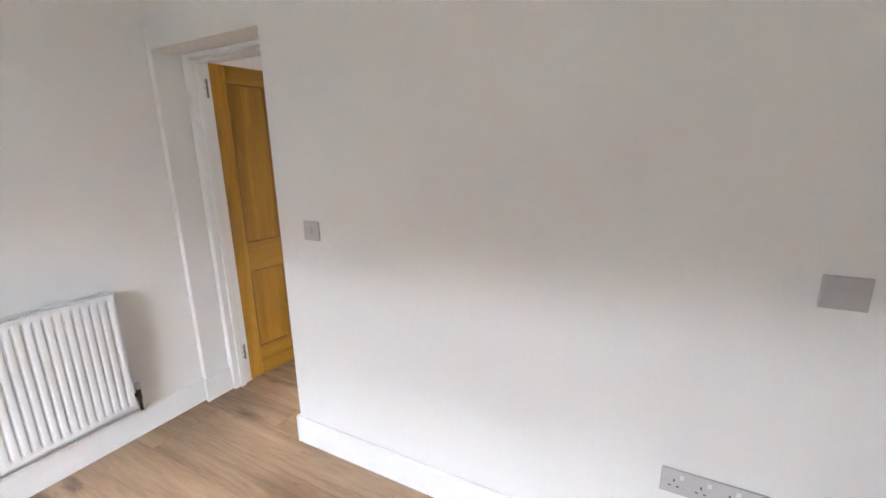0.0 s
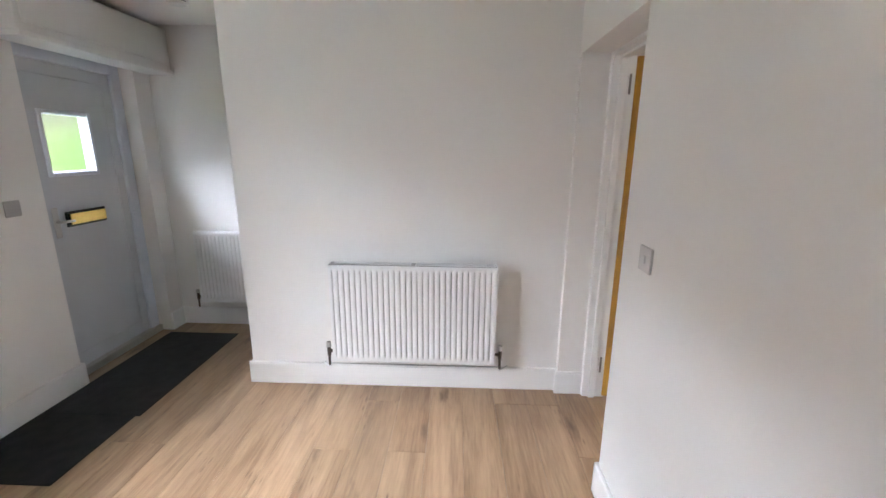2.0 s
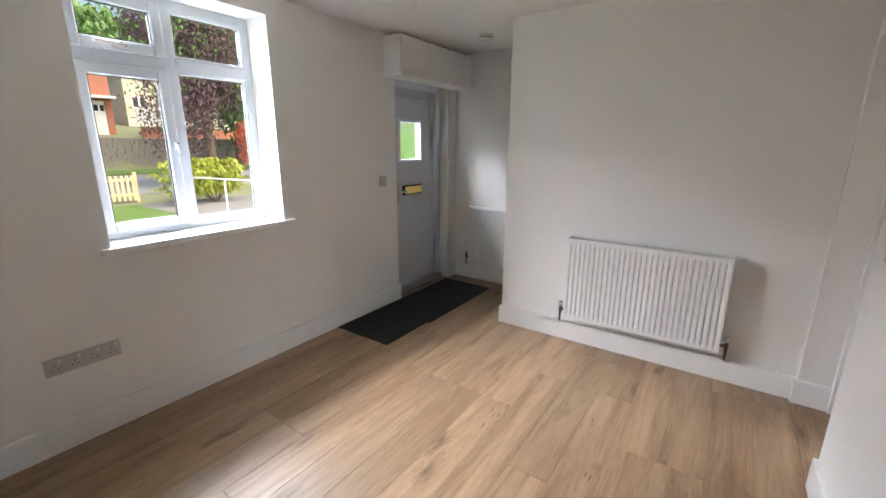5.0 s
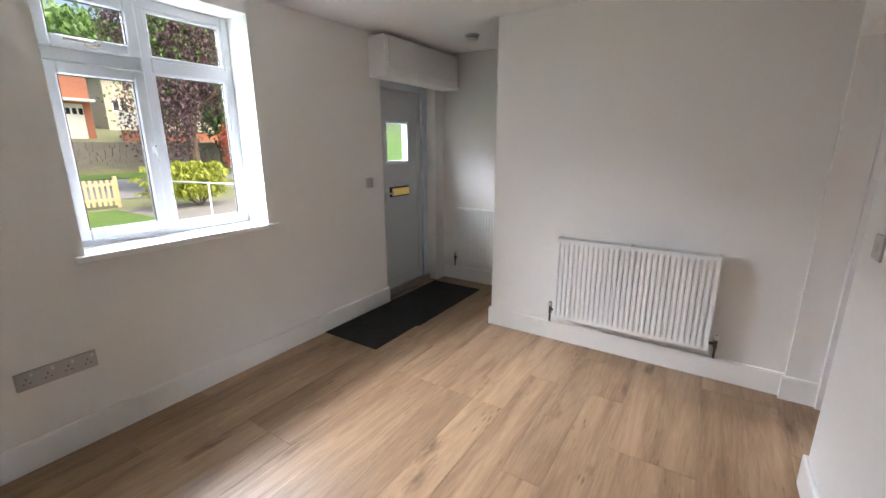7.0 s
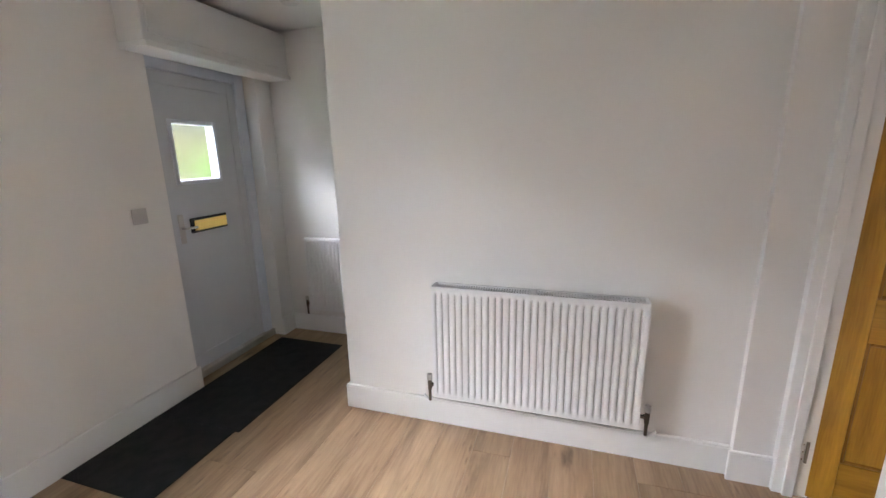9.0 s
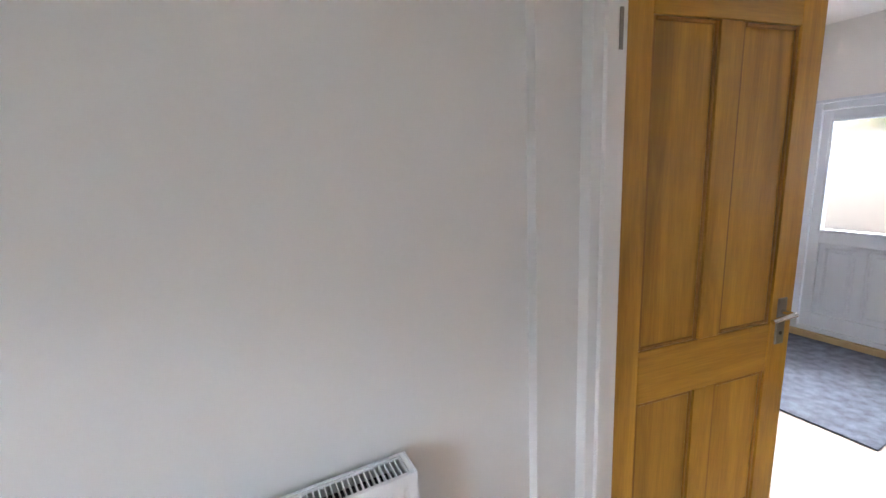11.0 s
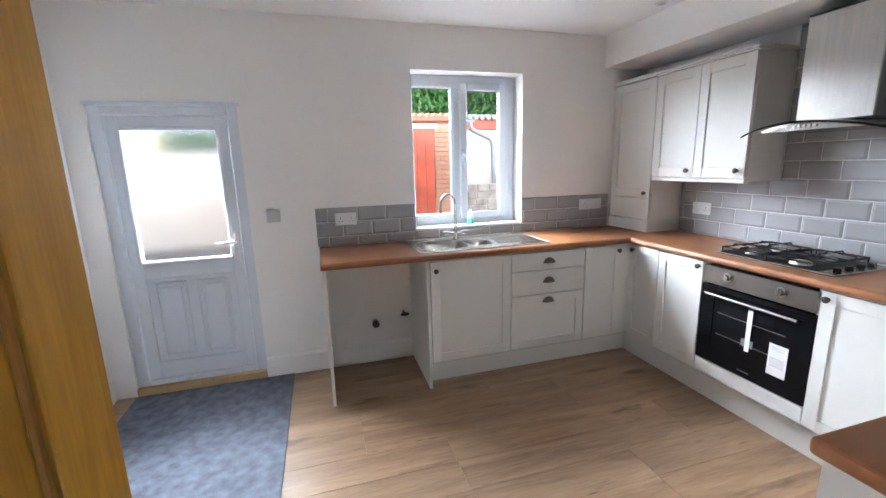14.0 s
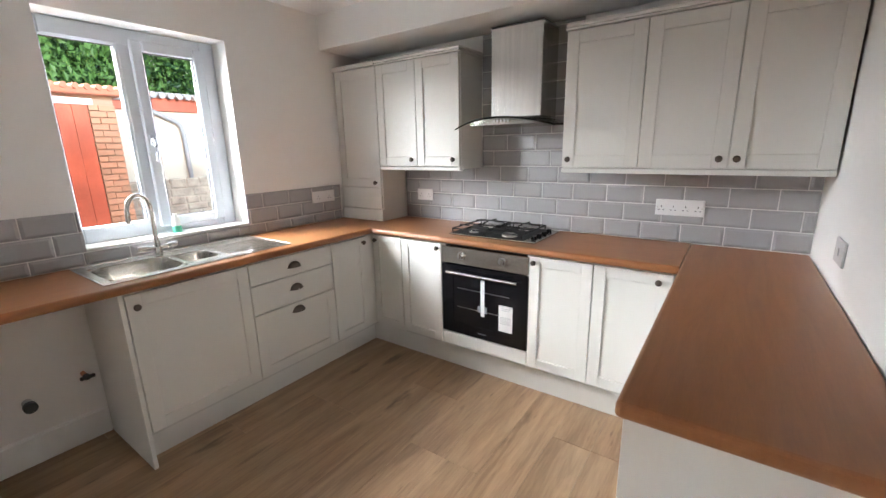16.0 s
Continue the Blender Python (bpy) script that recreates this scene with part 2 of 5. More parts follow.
RUBBLE = material("pale_rubble_stone", (0.36, 0.325, 0.27), 0.9, vary=0.35, scale=7, patchy=0.2, bump=0.6, bump_scale=50)
REDDOOR = material("weathered_red_paint", (0.40, 0.095, 0.05), 0.6, vary=0.35, scale=2.5, patchy=0.2, bump=0.2)
CREAM = material("cream_render", (0.56, 0.51, 0.42), 0.85, vary=0.1, scale=2, bump=0.3)
STONE = material("grey_rubble_stone", (0.17, 0.155, 0.14), 0.9, vary=0.35, scale=6, bump=0.6, bump_scale=40)
ROOFC = material("grey_roof_sheet", (0.33, 0.33, 0.34), 0.8, vary=0.15)
SLATE = material("roof_tile", (0.16, 0.11, 0.10), 0.8, vary=0.2)
LAWN = material("lawn_grass", (0.085, 0.15, 0.026), 0.9, vary=0.35, scale=3, bump=0.8, bump_scale=90)
EARTH = material("ground_earth", (0.17, 0.18, 0.10), 0.95, vary=0.3, scale=0.6)
ASPH = material("asphalt", (0.24, 0.24, 0.245), 0.9, vary=0.15, scale=2, bump=0.4)
CONC = material("concrete_path", (0.20, 0.19, 0.18), 0.9, vary=0.12, scale=2, bump=0.3)
# unseen yard surface, darkened so less lamp light bounces onto the shed
YARD = material("low_bounce_concrete", (0.075, 0.07, 0.065), 0.85, vary=0.2, scale=2, bump=0.3)
FENCE = material("pale_timber", (0.50, 0.36, 0.19), 0.8, vary=0.15, stretch=(6, 6, 1))
PURPLE = material("copper_beech_leaf", (0.082, 0.046, 0.052), 0.5, vary=0.5, scale=3)
GREEN = material("green_leaf", (0.105, 0.215, 0.045), 0.55, vary=0.5, scale=2)
DKGREEN = material("dark_green_leaf", (0.03, 0.085, 0.022), 0.55, vary=0.5, scale=2)
# distance haze is mixed into this leaf colour for the hillside trees
HAZEGREEN = material("hazed_green_leaf", (0.17, 0.29, 0.09), 0.55, vary=0.4, scale=1)
YELLOW = material("golden_leaf", (0.25, 0.28, 0.03), 0.5, vary=0.35, scale=4)
BARK = material("bark", (0.10, 0.075, 0.05), 0.9, vary=0.3)
CARW = material("white_car_paint", (0.80, 0.80, 0.80), 0.2, vary=0.01, coat=0.6)
CARG = material("car_glass", (0.03, 0.035, 0.04), 0.08)
PAPER = material("white_paper_label", (0.78, 0.78, 0.77), 0.7, vary=0.02)
INK = material("grey_print", (0.25, 0.26, 0.28), 0.7)
GREENPL = material("translucent_green_soap", (0.12, 0.55, 0.36), 0.25, vary=0.05)
COPPER = material("copper_pipe", (0.55, 0.24, 0.12), 0.35, 1.0)
RENDERW = material("white_painted_render", (0.74, 0.73, 0.70), 0.8, vary=0.06)

# ---- building tools ----


def box(bm, x0, x1, y0, y1, z0, z1, bevel=0.0, seg=1):
    fresh = bmesh.new()
    bmesh.ops.create_cube(fresh, size=1, matrix=Matrix.LocRotScale(((x0 + x1) / 2, (y0 + y1) / 2, (z0 + z1) / 2), None, (abs(x1 - x0), abs(y1 - y0), abs(z1 - z0))))
    if bevel:
        bmesh.ops.bevel(fresh, geom=fresh.edges[:], offset=bevel, segments=seg, affect="EDGES", profile=0.5)
    merge(bm, fresh)
    return bm


def merge(bm, fresh):
    me = bpy.data.meshes.new("tmp")
    fresh.to_mesh(me)
    fresh.free()
    bm.from_mesh(me)
    bpy.data.meshes.remove(me)


def rod(bm, a, b, r, r2=None, seg=14):
    """A round bar from a to b."""
    a, b = Vector(a), Vector(b)
    d = b - a
    m = Matrix.Translation((a + b) / 2) @ d.to_track_quat("Z", "Y").to_matrix().to_4x4()
    bmesh.ops.create_cone(bm, cap_ends=True, segments=seg, radius1=r, radius2=r if r2 is None else r2, depth=d.length, matrix=m)
    return bm


def ball(bm, c, r, sx=1, sy=1, sz=1, seg=14):
    bmesh.ops.create_uvsphere(bm, u_segments=seg, v_segments=seg // 2 + 2, radius=r, matrix=Matrix.LocRotScale(c, None, (sx, sy, sz)))
    return bm


def tube(bm, pts, r, seg=12):
    """A pipe that follows a line of points."""
    rings = []
    for i, p in enumerate(pts):
        d = (Vector(pts[min(i + 1, len(pts) - 1)]) - Vector(pts[max(i - 1, 0)])).normalized()
        q = d.to_track_quat("Z", "Y")
        rings.append([bm.verts.new(Vector(p) + q @ Vector((r * math.cos(2 * math.pi * k / seg), r * math.sin(2 * math.pi * k / seg), 0))) for k in range(seg)])
    for i in range(len(rings) - 1):
        for k in range(seg):
            bm.faces.new((rings[i][k], rings[i][(k + 1) % seg], rings[i + 1][(k + 1) % seg], rings[i + 1][k]))
    bm.faces.new(rings[0][::-1])
    bm.faces.new(rings[-1])
    return bm


BASE = {}


def thing(name, base, label, category, group="", turn=0.0):
    ob = new(name)
    ob.empty_display_size = 0.05
    ob.matrix_basis = Matrix.Translation(base) @ Matrix.Rotation(radians(turn), 4, "Z")
    BASE[ob.name] = ob.matrix_basis.copy()
    return tagged(ob, label, category, group)


def part(name, bm, mat, parent=None, label="", local=False, smooth=False):
    """Links a bmesh, drawn in the world's place (or the thing's own, if local), as one mesh under its thing."""
    root = parent
    while root is not None and root.parent is not None:
        root = root.parent
    if root is not None and not local and root.name in BASE:
        bm.transform(BASE[root.name].inverted())
    bmesh.ops.recalc_face_normals(bm, faces=bm.faces[:])
    me = bpy.data.meshes.new(name)
    bm.to_mesh(me)
    bm.free()
    if smooth:
        me.shade_smooth()
        me.set_sharp_from_angle(angle=radians(40))
    for mm in mat if isinstance(mat, (list, tuple)) else [mat]:
        me.materials.append(mm)
    ob = new(name, me)
    if parent is not None:
        ob.parent = parent
    if label:
        ob["label"] = label
    return ob


def setting(name, bm, mat, label, category):
    return tagged(part(name, bm, mat), label, category, kind="structure")


def each(name, boxes, mat, parent, label="", local=False):
    """One small part for each box."""
    for a in boxes:
        part(name, box(bmesh.new(), *a), mat, parent, label, local)


def pierced(x0, x1, ys, zs, holes):
    """A wall across x with rectangular openings (y0, y1, z0, z1) clean through it, as one closed skin."""
    ys = sorted({*ys, *[v for h in holes for v in h[:2]]})
    zs = sorted({*zs, *[v for h in holes for v in h[2:]]})
    b = bmesh.new()
    v = {}

    def P(x, i, k):
        key = (x, i, k)
        if key not in v:
            v[key] = b.verts.new((x, ys[i], zs[k]))
        return v[key]

    def solid(i, k):
        if not (0 <= i < len(ys) - 1 and 0 <= k < len(zs) - 1):
            return False
        y, z = (ys[i] + ys[i + 1]) / 2, (zs[k] + zs[k + 1]) / 2
        return not any(h[0] < y < h[1] and h[2] < z < h[3] for h in holes)

    for i in range(len(ys) - 1):
        for k in range(len(zs) - 1):
            if not solid(i, k):
                continue
            for x in (x0, x1):
                b.faces.new((P(x, i, k), P(x, i + 1, k), P(x, i + 1, k + 1), P(x, i, k + 1)))
            for di, dk, e in ((-1, 0, ((i, k), (i, k + 1))), (1, 0, ((i + 1, k), (i + 1, k + 1))), (0, -1, ((i, k), (i + 1, k))), (0, 1, ((i, k + 1), (i + 1, k + 1)))):
                if not solid(i + di, k + dk):
                    (a, c), (d, f) = e
                    b.faces.new((P(x0, a, c), P(x0, d, f), P(x1, d, f), P(x1, a, c)))
    return b


def bx(*a, **k):
    return box(bmesh.new(), *a, **k)

# ---- the large structure ----
FX, PX, KX, KY, KN, HALL = -3.02, 0.38, 3.335, -3.12, 0.87, 0.90
CL, CK, SOUTH = 2.375, 2.39, -4.3

b = bx(-3.4, 0.38, -4.5, 1.1, -0.2, -0.012)
box(b, 0.38, 3.63, -3.3, 1.1, -0.2, -0.012)
floor = setting("floor", b, GAP, "oak-effect laminate plank floor running through both rooms", "floor")

b = pierced(FX - 0.36, FX, (SOUTH - 0.3, HALL + 0.2), (-0.6, 2.7), ((-2.30, -1.30, 0.94, 2.26), (-0.10, 0.74, -0.6, 2.06)))
setting("wall_front", b, WALL, "white painted front wall with window and door recess", "wall")
# thin unseen brick skins, added so the outer walls bounce less lamp light
setting("bounce_skin_front", pierced(FX - 0.40, FX - 0.362, (SOUTH - 0.3, HALL + 0.2), (-0.6, 2.7), ((-2.36, -1.22, 0.90, 2.32), (-0.12, 0.76, -0.6, 2.08))), BRICK, "unseen brick skin added outside the front wall to cut bounced light", "wall")
setting("bounce_skin_back", pierced(KX + 0.302, KX + 0.34, (KY - 0.3, HALL), (-0.1, 2.7), ((-2.06, -1.08, 0.94, 2.15), (-0.04, 0.78, -0.1, 1.87))), BRICK, "unseen brick skin added outside the kitchen wall to cut bounced light", "wall")
setting("wall_radiator", bx(-1.955, 0.05, 0, 0.12, -0.1, 2.6, bevel=0.004), WALL, "white painted wall behind the long radiator", "wall")
setting("wall_hall", bx(FX, KX + 0.36, HALL, HALL + 0.2, -0.1, 2.7), WALL, "white painted hall side wall", "wall")
setting("wall_hall_end", bx(-0.02, 0.0, 0.12, HALL, -0.1, 2.6), WALL, "white painted hall end wall", "wall")
setting("wall_south", bx(FX, 0, SOUTH - 0.2, SOUTH, -0.1, 2.7), WALL, "white painted back wall of living room", "wall")
b = pierced(0, PX, (SOUTH - 0.2, HALL), (-0.1, 2.7), ((-0.825, -0.035, -0.1, 1.985),))
setting("wall_partition", b, WALL, "thick white painted wall between living room and kitchen", "wall")
b = pierced(KX, KX + 0.30, (KY - 0.3, HALL), (-0.1, 2.7), ((-2.00, -1.145, 0.975, 2.095), (-0.03, 0.77, -0.1, 1.85)))
wall_back = setting("wall_kitchen_back", b, WALL, "white painted kitchen wall with window and back door", "wall")
wall_hob = setting("wall_kitchen_hob", bx(PX, KX, KY - 0.2, KY, -0.1, 2.7), WALL, "white kitchen wall behind the hob", "wall")
setting("ceiling_living", bx(FX, 0, SOUTH, HALL, CL, CL + 0.1), CEIL, "smooth white living room ceiling", "ceiling")
setting("ceiling_kitchen", bx(PX, KX, KY, HALL, CK, CK + 0.1), CEIL, "smooth white kitchen ceiling", "ceiling")
setting("soffit", bx(PX, KX, KY, -2.71, 2.156, CK, bevel=0.004), WALL, "white boxed-in beam above the wall cupboards", "soffit")
b = bx(FX, -2.84, -0.23, HALL, 2.06, 2.345, bevel=0.004)
box(b, FX, -2.82, -0.235, HALL, 2.03, 2.06, bevel=0.003)
box(b, -2.842, -2.832, -0.20, HALL - 0.03, 2.10, 2.325, bevel=0.002)
setting("meter_box", b, GLOSS, "white boxed-in meter cupboard above the front door", "cupboard")

SK = 0.15


def skirting(x0, x1, y0, y1, label="white painted skirting board"):
    b = bx(x0, x1, y0, y1, 0, SK - 0.012, bevel=0.002)
    shrink = 0.006
    box(b, x0 if x1 - x0 > 0.1 else x0 + (shrink if x0 > FX + 0.1 and abs(x0) > 0.02 else 0), x1, y0, y1, SK - 0.014, SK, bevel=0.004)
    return setting("baseboard", b, GLOSS, label, "skirting board")


skirting(FX, FX + 0.017, SOUTH, -0.083)
skirting(FX - 0.10, FX, -0.0999, -0.083)
skirting(FX, FX + 0.017, 0.74, HALL - 0.017)
skirting(FX, -1.0, HALL - 0.017, HALL)
skirting(-1.972, 0.0, -0.017, 0)
skirting(-1.972, -1.955, 0.0, 0.12)
skirting(-0.017, 0, SOUTH, -0.808)
skirting(-0.017, 0.15, -0.825, -0.808)
skirting(-0.017, 0.15, -0.052, -0.035)
skirting(KX - 0.017, KX, -0.462, -0.03)
skirting(KX - 0.017, KX, -1.08, -0.49)
skirting(PX, KX, KN + 0.013, KN + 0.03)
skirting(PX, PX + 0.017, -1.36, -0.83)

# ---- inner doorway: lining, stops, open pine door ----
b = bmesh.new()
box(b, 0.15, 0.28, -0.073, -0.035, 0, 1.985, bevel=0.002)
box(b, 0.15, 0.28, -0.825, -0.787, 0, 1.985, bevel=0.002)
box(b, 0.15, 0.28, -0.787, -0.073, 1.964, 1.985, bevel=0.002)
frame_in = setting("door_frame_1", b, GLOSS, "white gloss timber lining of the inner doorway", "door frame")
each("door_stop", ((0.185, 0.222, -0.087, -0.0731, 0, 1.964, 0.002), (0.185, 0.222, -0.7869, -0.773, 0, 1.964, 0.002), (0.185, 0.222, -0.773, -0.087, 1.950, 1.9639, 0.002)), GLOSS, frame_in)


def pine_door(hinge, turn, w, h):
    d = thing("door_1", hinge, "varnished pine four-panel door standing open into the kitchen", "door", turn=turn)
    tagged(d, kind="structure")
    t, s = 0.036, 0.105
    mid0, mid1 = 0.735, 0.912
    def P(name, bm, mat=PINE, parent=d, label="", smooth=False):
        return part(name, bm, mat, parent, label, local=True, smooth=smooth)
    P("stile", bx(0, s, 0, t, 0.008, h, bevel=0.002))
    P("stile", bx(w - s, w, 0, t, 0.008, h, bevel=0.002))
    P("rail", bx(s, w - s, 0, t, h - 0.092, h, bevel=0.002), PINE_H)
    P("rail", bx(s, w - s, 0, t, mid0, mid1, bevel=0.002), PINE_H)
    P("rail", bx(s, w - s, 0, t, 0.008, 0.2, bevel=0.002), PINE_H)
    m0, m1 = w / 2 - 0.045, w / 2 + 0.045
    P("muntin", bx(m0, m1, 0, t, mid1, h - 0.092, bevel=0.002))
    P("muntin", bx(m0, m1, 0, t, 0.2, mid0, bevel=0.002))
    for x0, x1 in ((s, m0), (m1, w - s)):
        for z0, z1 in ((0.2, mid0), (mid1, h - 0.092)):
            P("panel", bx(x0, x1, 0.013, t - 0.013, z0, z1, bevel=0.001))
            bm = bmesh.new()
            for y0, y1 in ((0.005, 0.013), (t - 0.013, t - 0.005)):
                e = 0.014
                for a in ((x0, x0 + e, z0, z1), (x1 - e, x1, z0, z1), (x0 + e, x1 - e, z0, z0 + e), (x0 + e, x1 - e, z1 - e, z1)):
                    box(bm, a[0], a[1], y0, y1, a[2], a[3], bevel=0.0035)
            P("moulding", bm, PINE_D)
    for z in (0.22, 1.825):
        hb = bmesh.new()
        rod(hb, (-0.004, -0.004, z - 0.05), (-0.004, -0.004, z + 0.05), 0.006)
        box(hb, -0.001, 0.0, 0.0, 0.03, z - 0.05, z + 0.05)
        box(hb, -0.032, -0.004, -0.0045, -0.003, z - 0.05, z + 0.05)
        hg = P("hinge", hb, HINGE, label="satin nickel butt hinge", smooth=True)
        for k in (-0.035, 0, 0.035):
            part("screw", rod(bmesh.new(), (-0.018, -0.0047, z + k), (-0.018, -0.006, z + k), 0.004), CHROME, hg, local=True)
    for side in (-1, 1):
        y = 0.0 if side < 0 else t
        hp = P("back_plate", bx(w - 0.078, w - 0.036, y - 0.006 if side < 0 else y, y if side < 0 else y + 0.006, 0.83, 1.0, bevel=0.002), DULL, label="dull satin nickel lever handle plate")
        lb = bmesh.new()
        yo = y + side * 0.045
        rod(lb, (w - 0.057, y, 0.95), (w - 0.057, yo, 0.95), 0.009)
        tube(lb, [(w - 0.052, yo, 0.95), (w - 0.075, yo + side * 0.004, 0.953), (w - 0.11, yo + side * 0.004, 0.95), (w - 0.155, yo - side * 0.004, 0.94)], 0.0085)
        part("lever", lb, CHROME, hp, local=True, smooth=True)
        kb = rod(bmesh.new(), (w - 0.057, y + side * 0.006, 0.872), (w - 0.057, y + side * 0.008, 0.872), 0.007)
        part("keyhole", kb, DARKPL, hp, local=True)
    P("latch_plate", bx(w, w + 0.0015, 0.008, t - 0.008, 0.90, 1.0), SATIN)
    return d


pine_door((0.251, -0.070, 0), DOOR_TURN, 0.777, 1.962)

# ---- front window ----


def casement_window(name, x, y0, y1, z0, z1, inward, label, sashes, fixed, mullions, transoms, depth=0.07, fr=0.055):
    """A white plastic window: outer frame, bars, sashes with handles, panes. inward: +1 if the room lies at greater x."""
    w = thing(name, (x, (y0 + y1) / 2, z0), label, "window")
    tagged(w, kind="structure")
    xa, xb = x - depth / 2, x + depth / 2
    b = bmesh.new()
    for a in ((y0, y0 + fr, z0, z1), (y1 - fr, y1, z0, z1), (y0 + fr, y1 - fr, z0, z0 + fr), (y0 + fr, y1 - fr, z1 - fr, z1)):
        box(b, xa, xb, *a, bevel=0.006)
    part("window_frame", b, UPVC, w)
    for y, za, zb, half in mullions:
        part("mullion", bx(xa + 0.002, xb - 0.002, y - half, y + half, za, zb, bevel=0.006), UPVC, w)
    for z, ya, yb, half in transoms:
        part("transom", bx(xa + 0.001, xb - 0.001, ya, yb, z - half, z + half, bevel=0.006), UPVC, w)
    for ya, yb, za, zb, handle in sashes:
        xs0, xs1 = (xb - 0.03, xb + 0.018) if inward > 0 else (xa - 0.018, xa + 0.03)
        s = 0.058
        b = bmesh.new()
        for a in ((ya, ya + s, za, zb), (yb - s, yb, za, zb), (ya + s, yb - s, za, za + s), (ya + s, yb - s, zb - s, zb)):
            box(b, xs0, xs1, *a, bevel=0.007)
        sash = part("sash", b, UPVC, w)
        g = part("pane", bx(x - 0.002, x + 0.002, ya + s - 0.006, yb - s + 0.006, za + s - 0.006, zb - s + 0.006), CLEAR, sash)
        g.visible_shadow = False
        b = bmesh.new()
        xi = xs1 if inward > 0 else xs0
        for a in ((ya + s - 0.001, ya + s + 0.005, za + s, zb - s), (yb - s - 0.005, yb - s + 0.001, za + s, zb - s), (ya + s, yb - s, za + s - 0.001, za + s + 0.004), (ya + s, yb - s, zb - s - 0.004, zb - s + 0.001)):
            box(b, xi - inward * 0.03, xi - inward * 0.012, *a)
        part("gasket", b, DARKPL, sash, "black rubber glazing gasket")
        hy, hz, vertical = handle
        b = bmesh.new()
        if vertical:
            box(b, xi, xi + inward * 0.012, hy - 0.012, hy + 0.012, hz - 0.03, hz + 0.03, bevel=0.004)
            box(b, xi + inward * 0.012, xi + inward * 0.034, hy - 0.009, hy + 0.009, hz - 0.008, hz + 0.012, bevel=0.003)
            tube(b, [(xi + inward * 0.034, hy, hz + 0.005), (xi + inward * 0.04, hy, hz - 0.03), (xi + inward * 0.036, hy, hz - 0.075), (xi + inward * 0.03, hy - 0.003, hz - 0.115)], 0.0075)
        else:
            box(b, xi, xi + inward * 0.012, hy - 0.035, hy + 0.035, hz - 0.012, hz + 0.012, bevel=0.004)
            tube(b, [(xi + inward * 0.012, hy + 0.01, hz), (xi + inward * 0.035, hy, hz), (xi + inward * 0.036, hy - 0.05, hz + 0.003), (xi + inward * 0.03, hy - 0.12, hz + 0.006)], 0.0075)
        part("handle", b, UPVC if vertical else SATIN, sash, smooth=True)
        lk = rod(bmesh.new(), (xi + inward * 0.012, hy, hz + 0.006), (xi + inward * 0.036, hy, hz + 0.006), 0.006)
        part("lock", lk, DARKPL, sash)
    for ya, yb, za, zb in fixed:
        g = part("pane", bx(x - 0.002, x + 0.002, ya - 0.006, yb + 0.006, za - 0.006, zb + 0.006), CLEAR, w)
        g.visible_shadow = False
        b = bmesh.new()
        e = 0.016
        xi0, xi1 = (x + 0.004, xb - 0.006) if inward > 0 else (xa + 0.006, x - 0.004)
        for a in ((ya - 0.002, ya + e, za, zb), (yb - e, yb + 0.002, za, zb), (ya, yb, za - 0.002, za + e), (ya, yb, zb - e, zb + 0.002)):
            box(b, xi0, xi1, *a, bevel=0.004)
        part("glazing_bead", b, UPVC, w)
        b = bmesh.new()
        xg0, xg1 = (x + 0.003, x + 0.016) if inward > 0 else (x - 0.016, x - 0.003)
        for a in ((ya + e, ya + e + 0.004, za + e, zb - e), (yb - e - 0.004, yb - e, za + e, zb - e), (ya + e, yb - e, za + e, za + e + 0.003), (ya + e, yb - e, zb - e - 0.003, zb - e)):
            box(b, xg0, xg1, *a)
        part("gasket", b, DARKPL, w, "black rubber glazing gasket")
    return w


WXF = -3.27
casement_window("window_1", WXF, -2.30, -1.29, 0.96, 2.26, 1, "white plastic casement window with four lights over the lawn",
    sashes=[(-2.262, -1.822, 0.992, 1.878, (-1.842, 1.47, True)), (-2.262, -1.822, 1.945, 2.225, (-2.04, 1.975, False))],
    fixed=[(-1.775, -1.345, 1.015, 1.885), (-1.775, -1.345, 1.955, 2.205)],
    mullions=[(-1.80, 1.0, 2.215, 0.028)], transoms=[(1.915, -2.26, -1.828, 0.032), (1.918, -1.772, -1.34, 0.036)])
b = bx(FX - 0.33, FX + 0.035, -2.299, -1.301, 0.941, 0.965, bevel=0.003)
box(b, FX + 0.001, FX + 0.036, -2.345, -1.225, 0.932, 0.9645, bevel=0.006, seg=2)
setting("window_sill_1", b, GLOSS, "white painted front window board", "window sill")

# ---- front door ----
d = thing("door_2", (-3.17, 0.3, 0), "grey-white composite front door with small square pane, closed", "door")
tagged(d, kind="structure")
b = bmesh.new()
for a in ((-0.11, -0.05, 0, 2.055), (0.655, 0.739, 0, 2.055), (-0.05, 0.655, 1.99, 2.055)):
    box(b, -3.23, -3.125, *a, bevel=0.005)
part("door_frame", b, UPVC, d)
b = bmesh.new()
gy0, gy1, gz0, gz1 = 0.105, 0.415, 1.335, 1.685
for a in ((-0.05, gy0, 0.05, 1.988), (gy1, 0.652, 0.05, 1.988), (gy0, gy1, 0.05, gz0), (gy0, gy1, gz1, 1.988)):
    box(b, -3.205, -3.15, *a)
for a in ((-0.05, 0.0, 0.05, 1.988), (0.585, 0.652, 0.05, 1.988), (0.0, 0.585, 0.05, 0.15), (0.0, 0.585, 1.91, 1.988)):
    box(b, -3.152, -3.143, *a, bevel=0.003)
leaf = part("door_leaf", b, DOORGREY, d)
b = bmesh.new()
e = 0.028
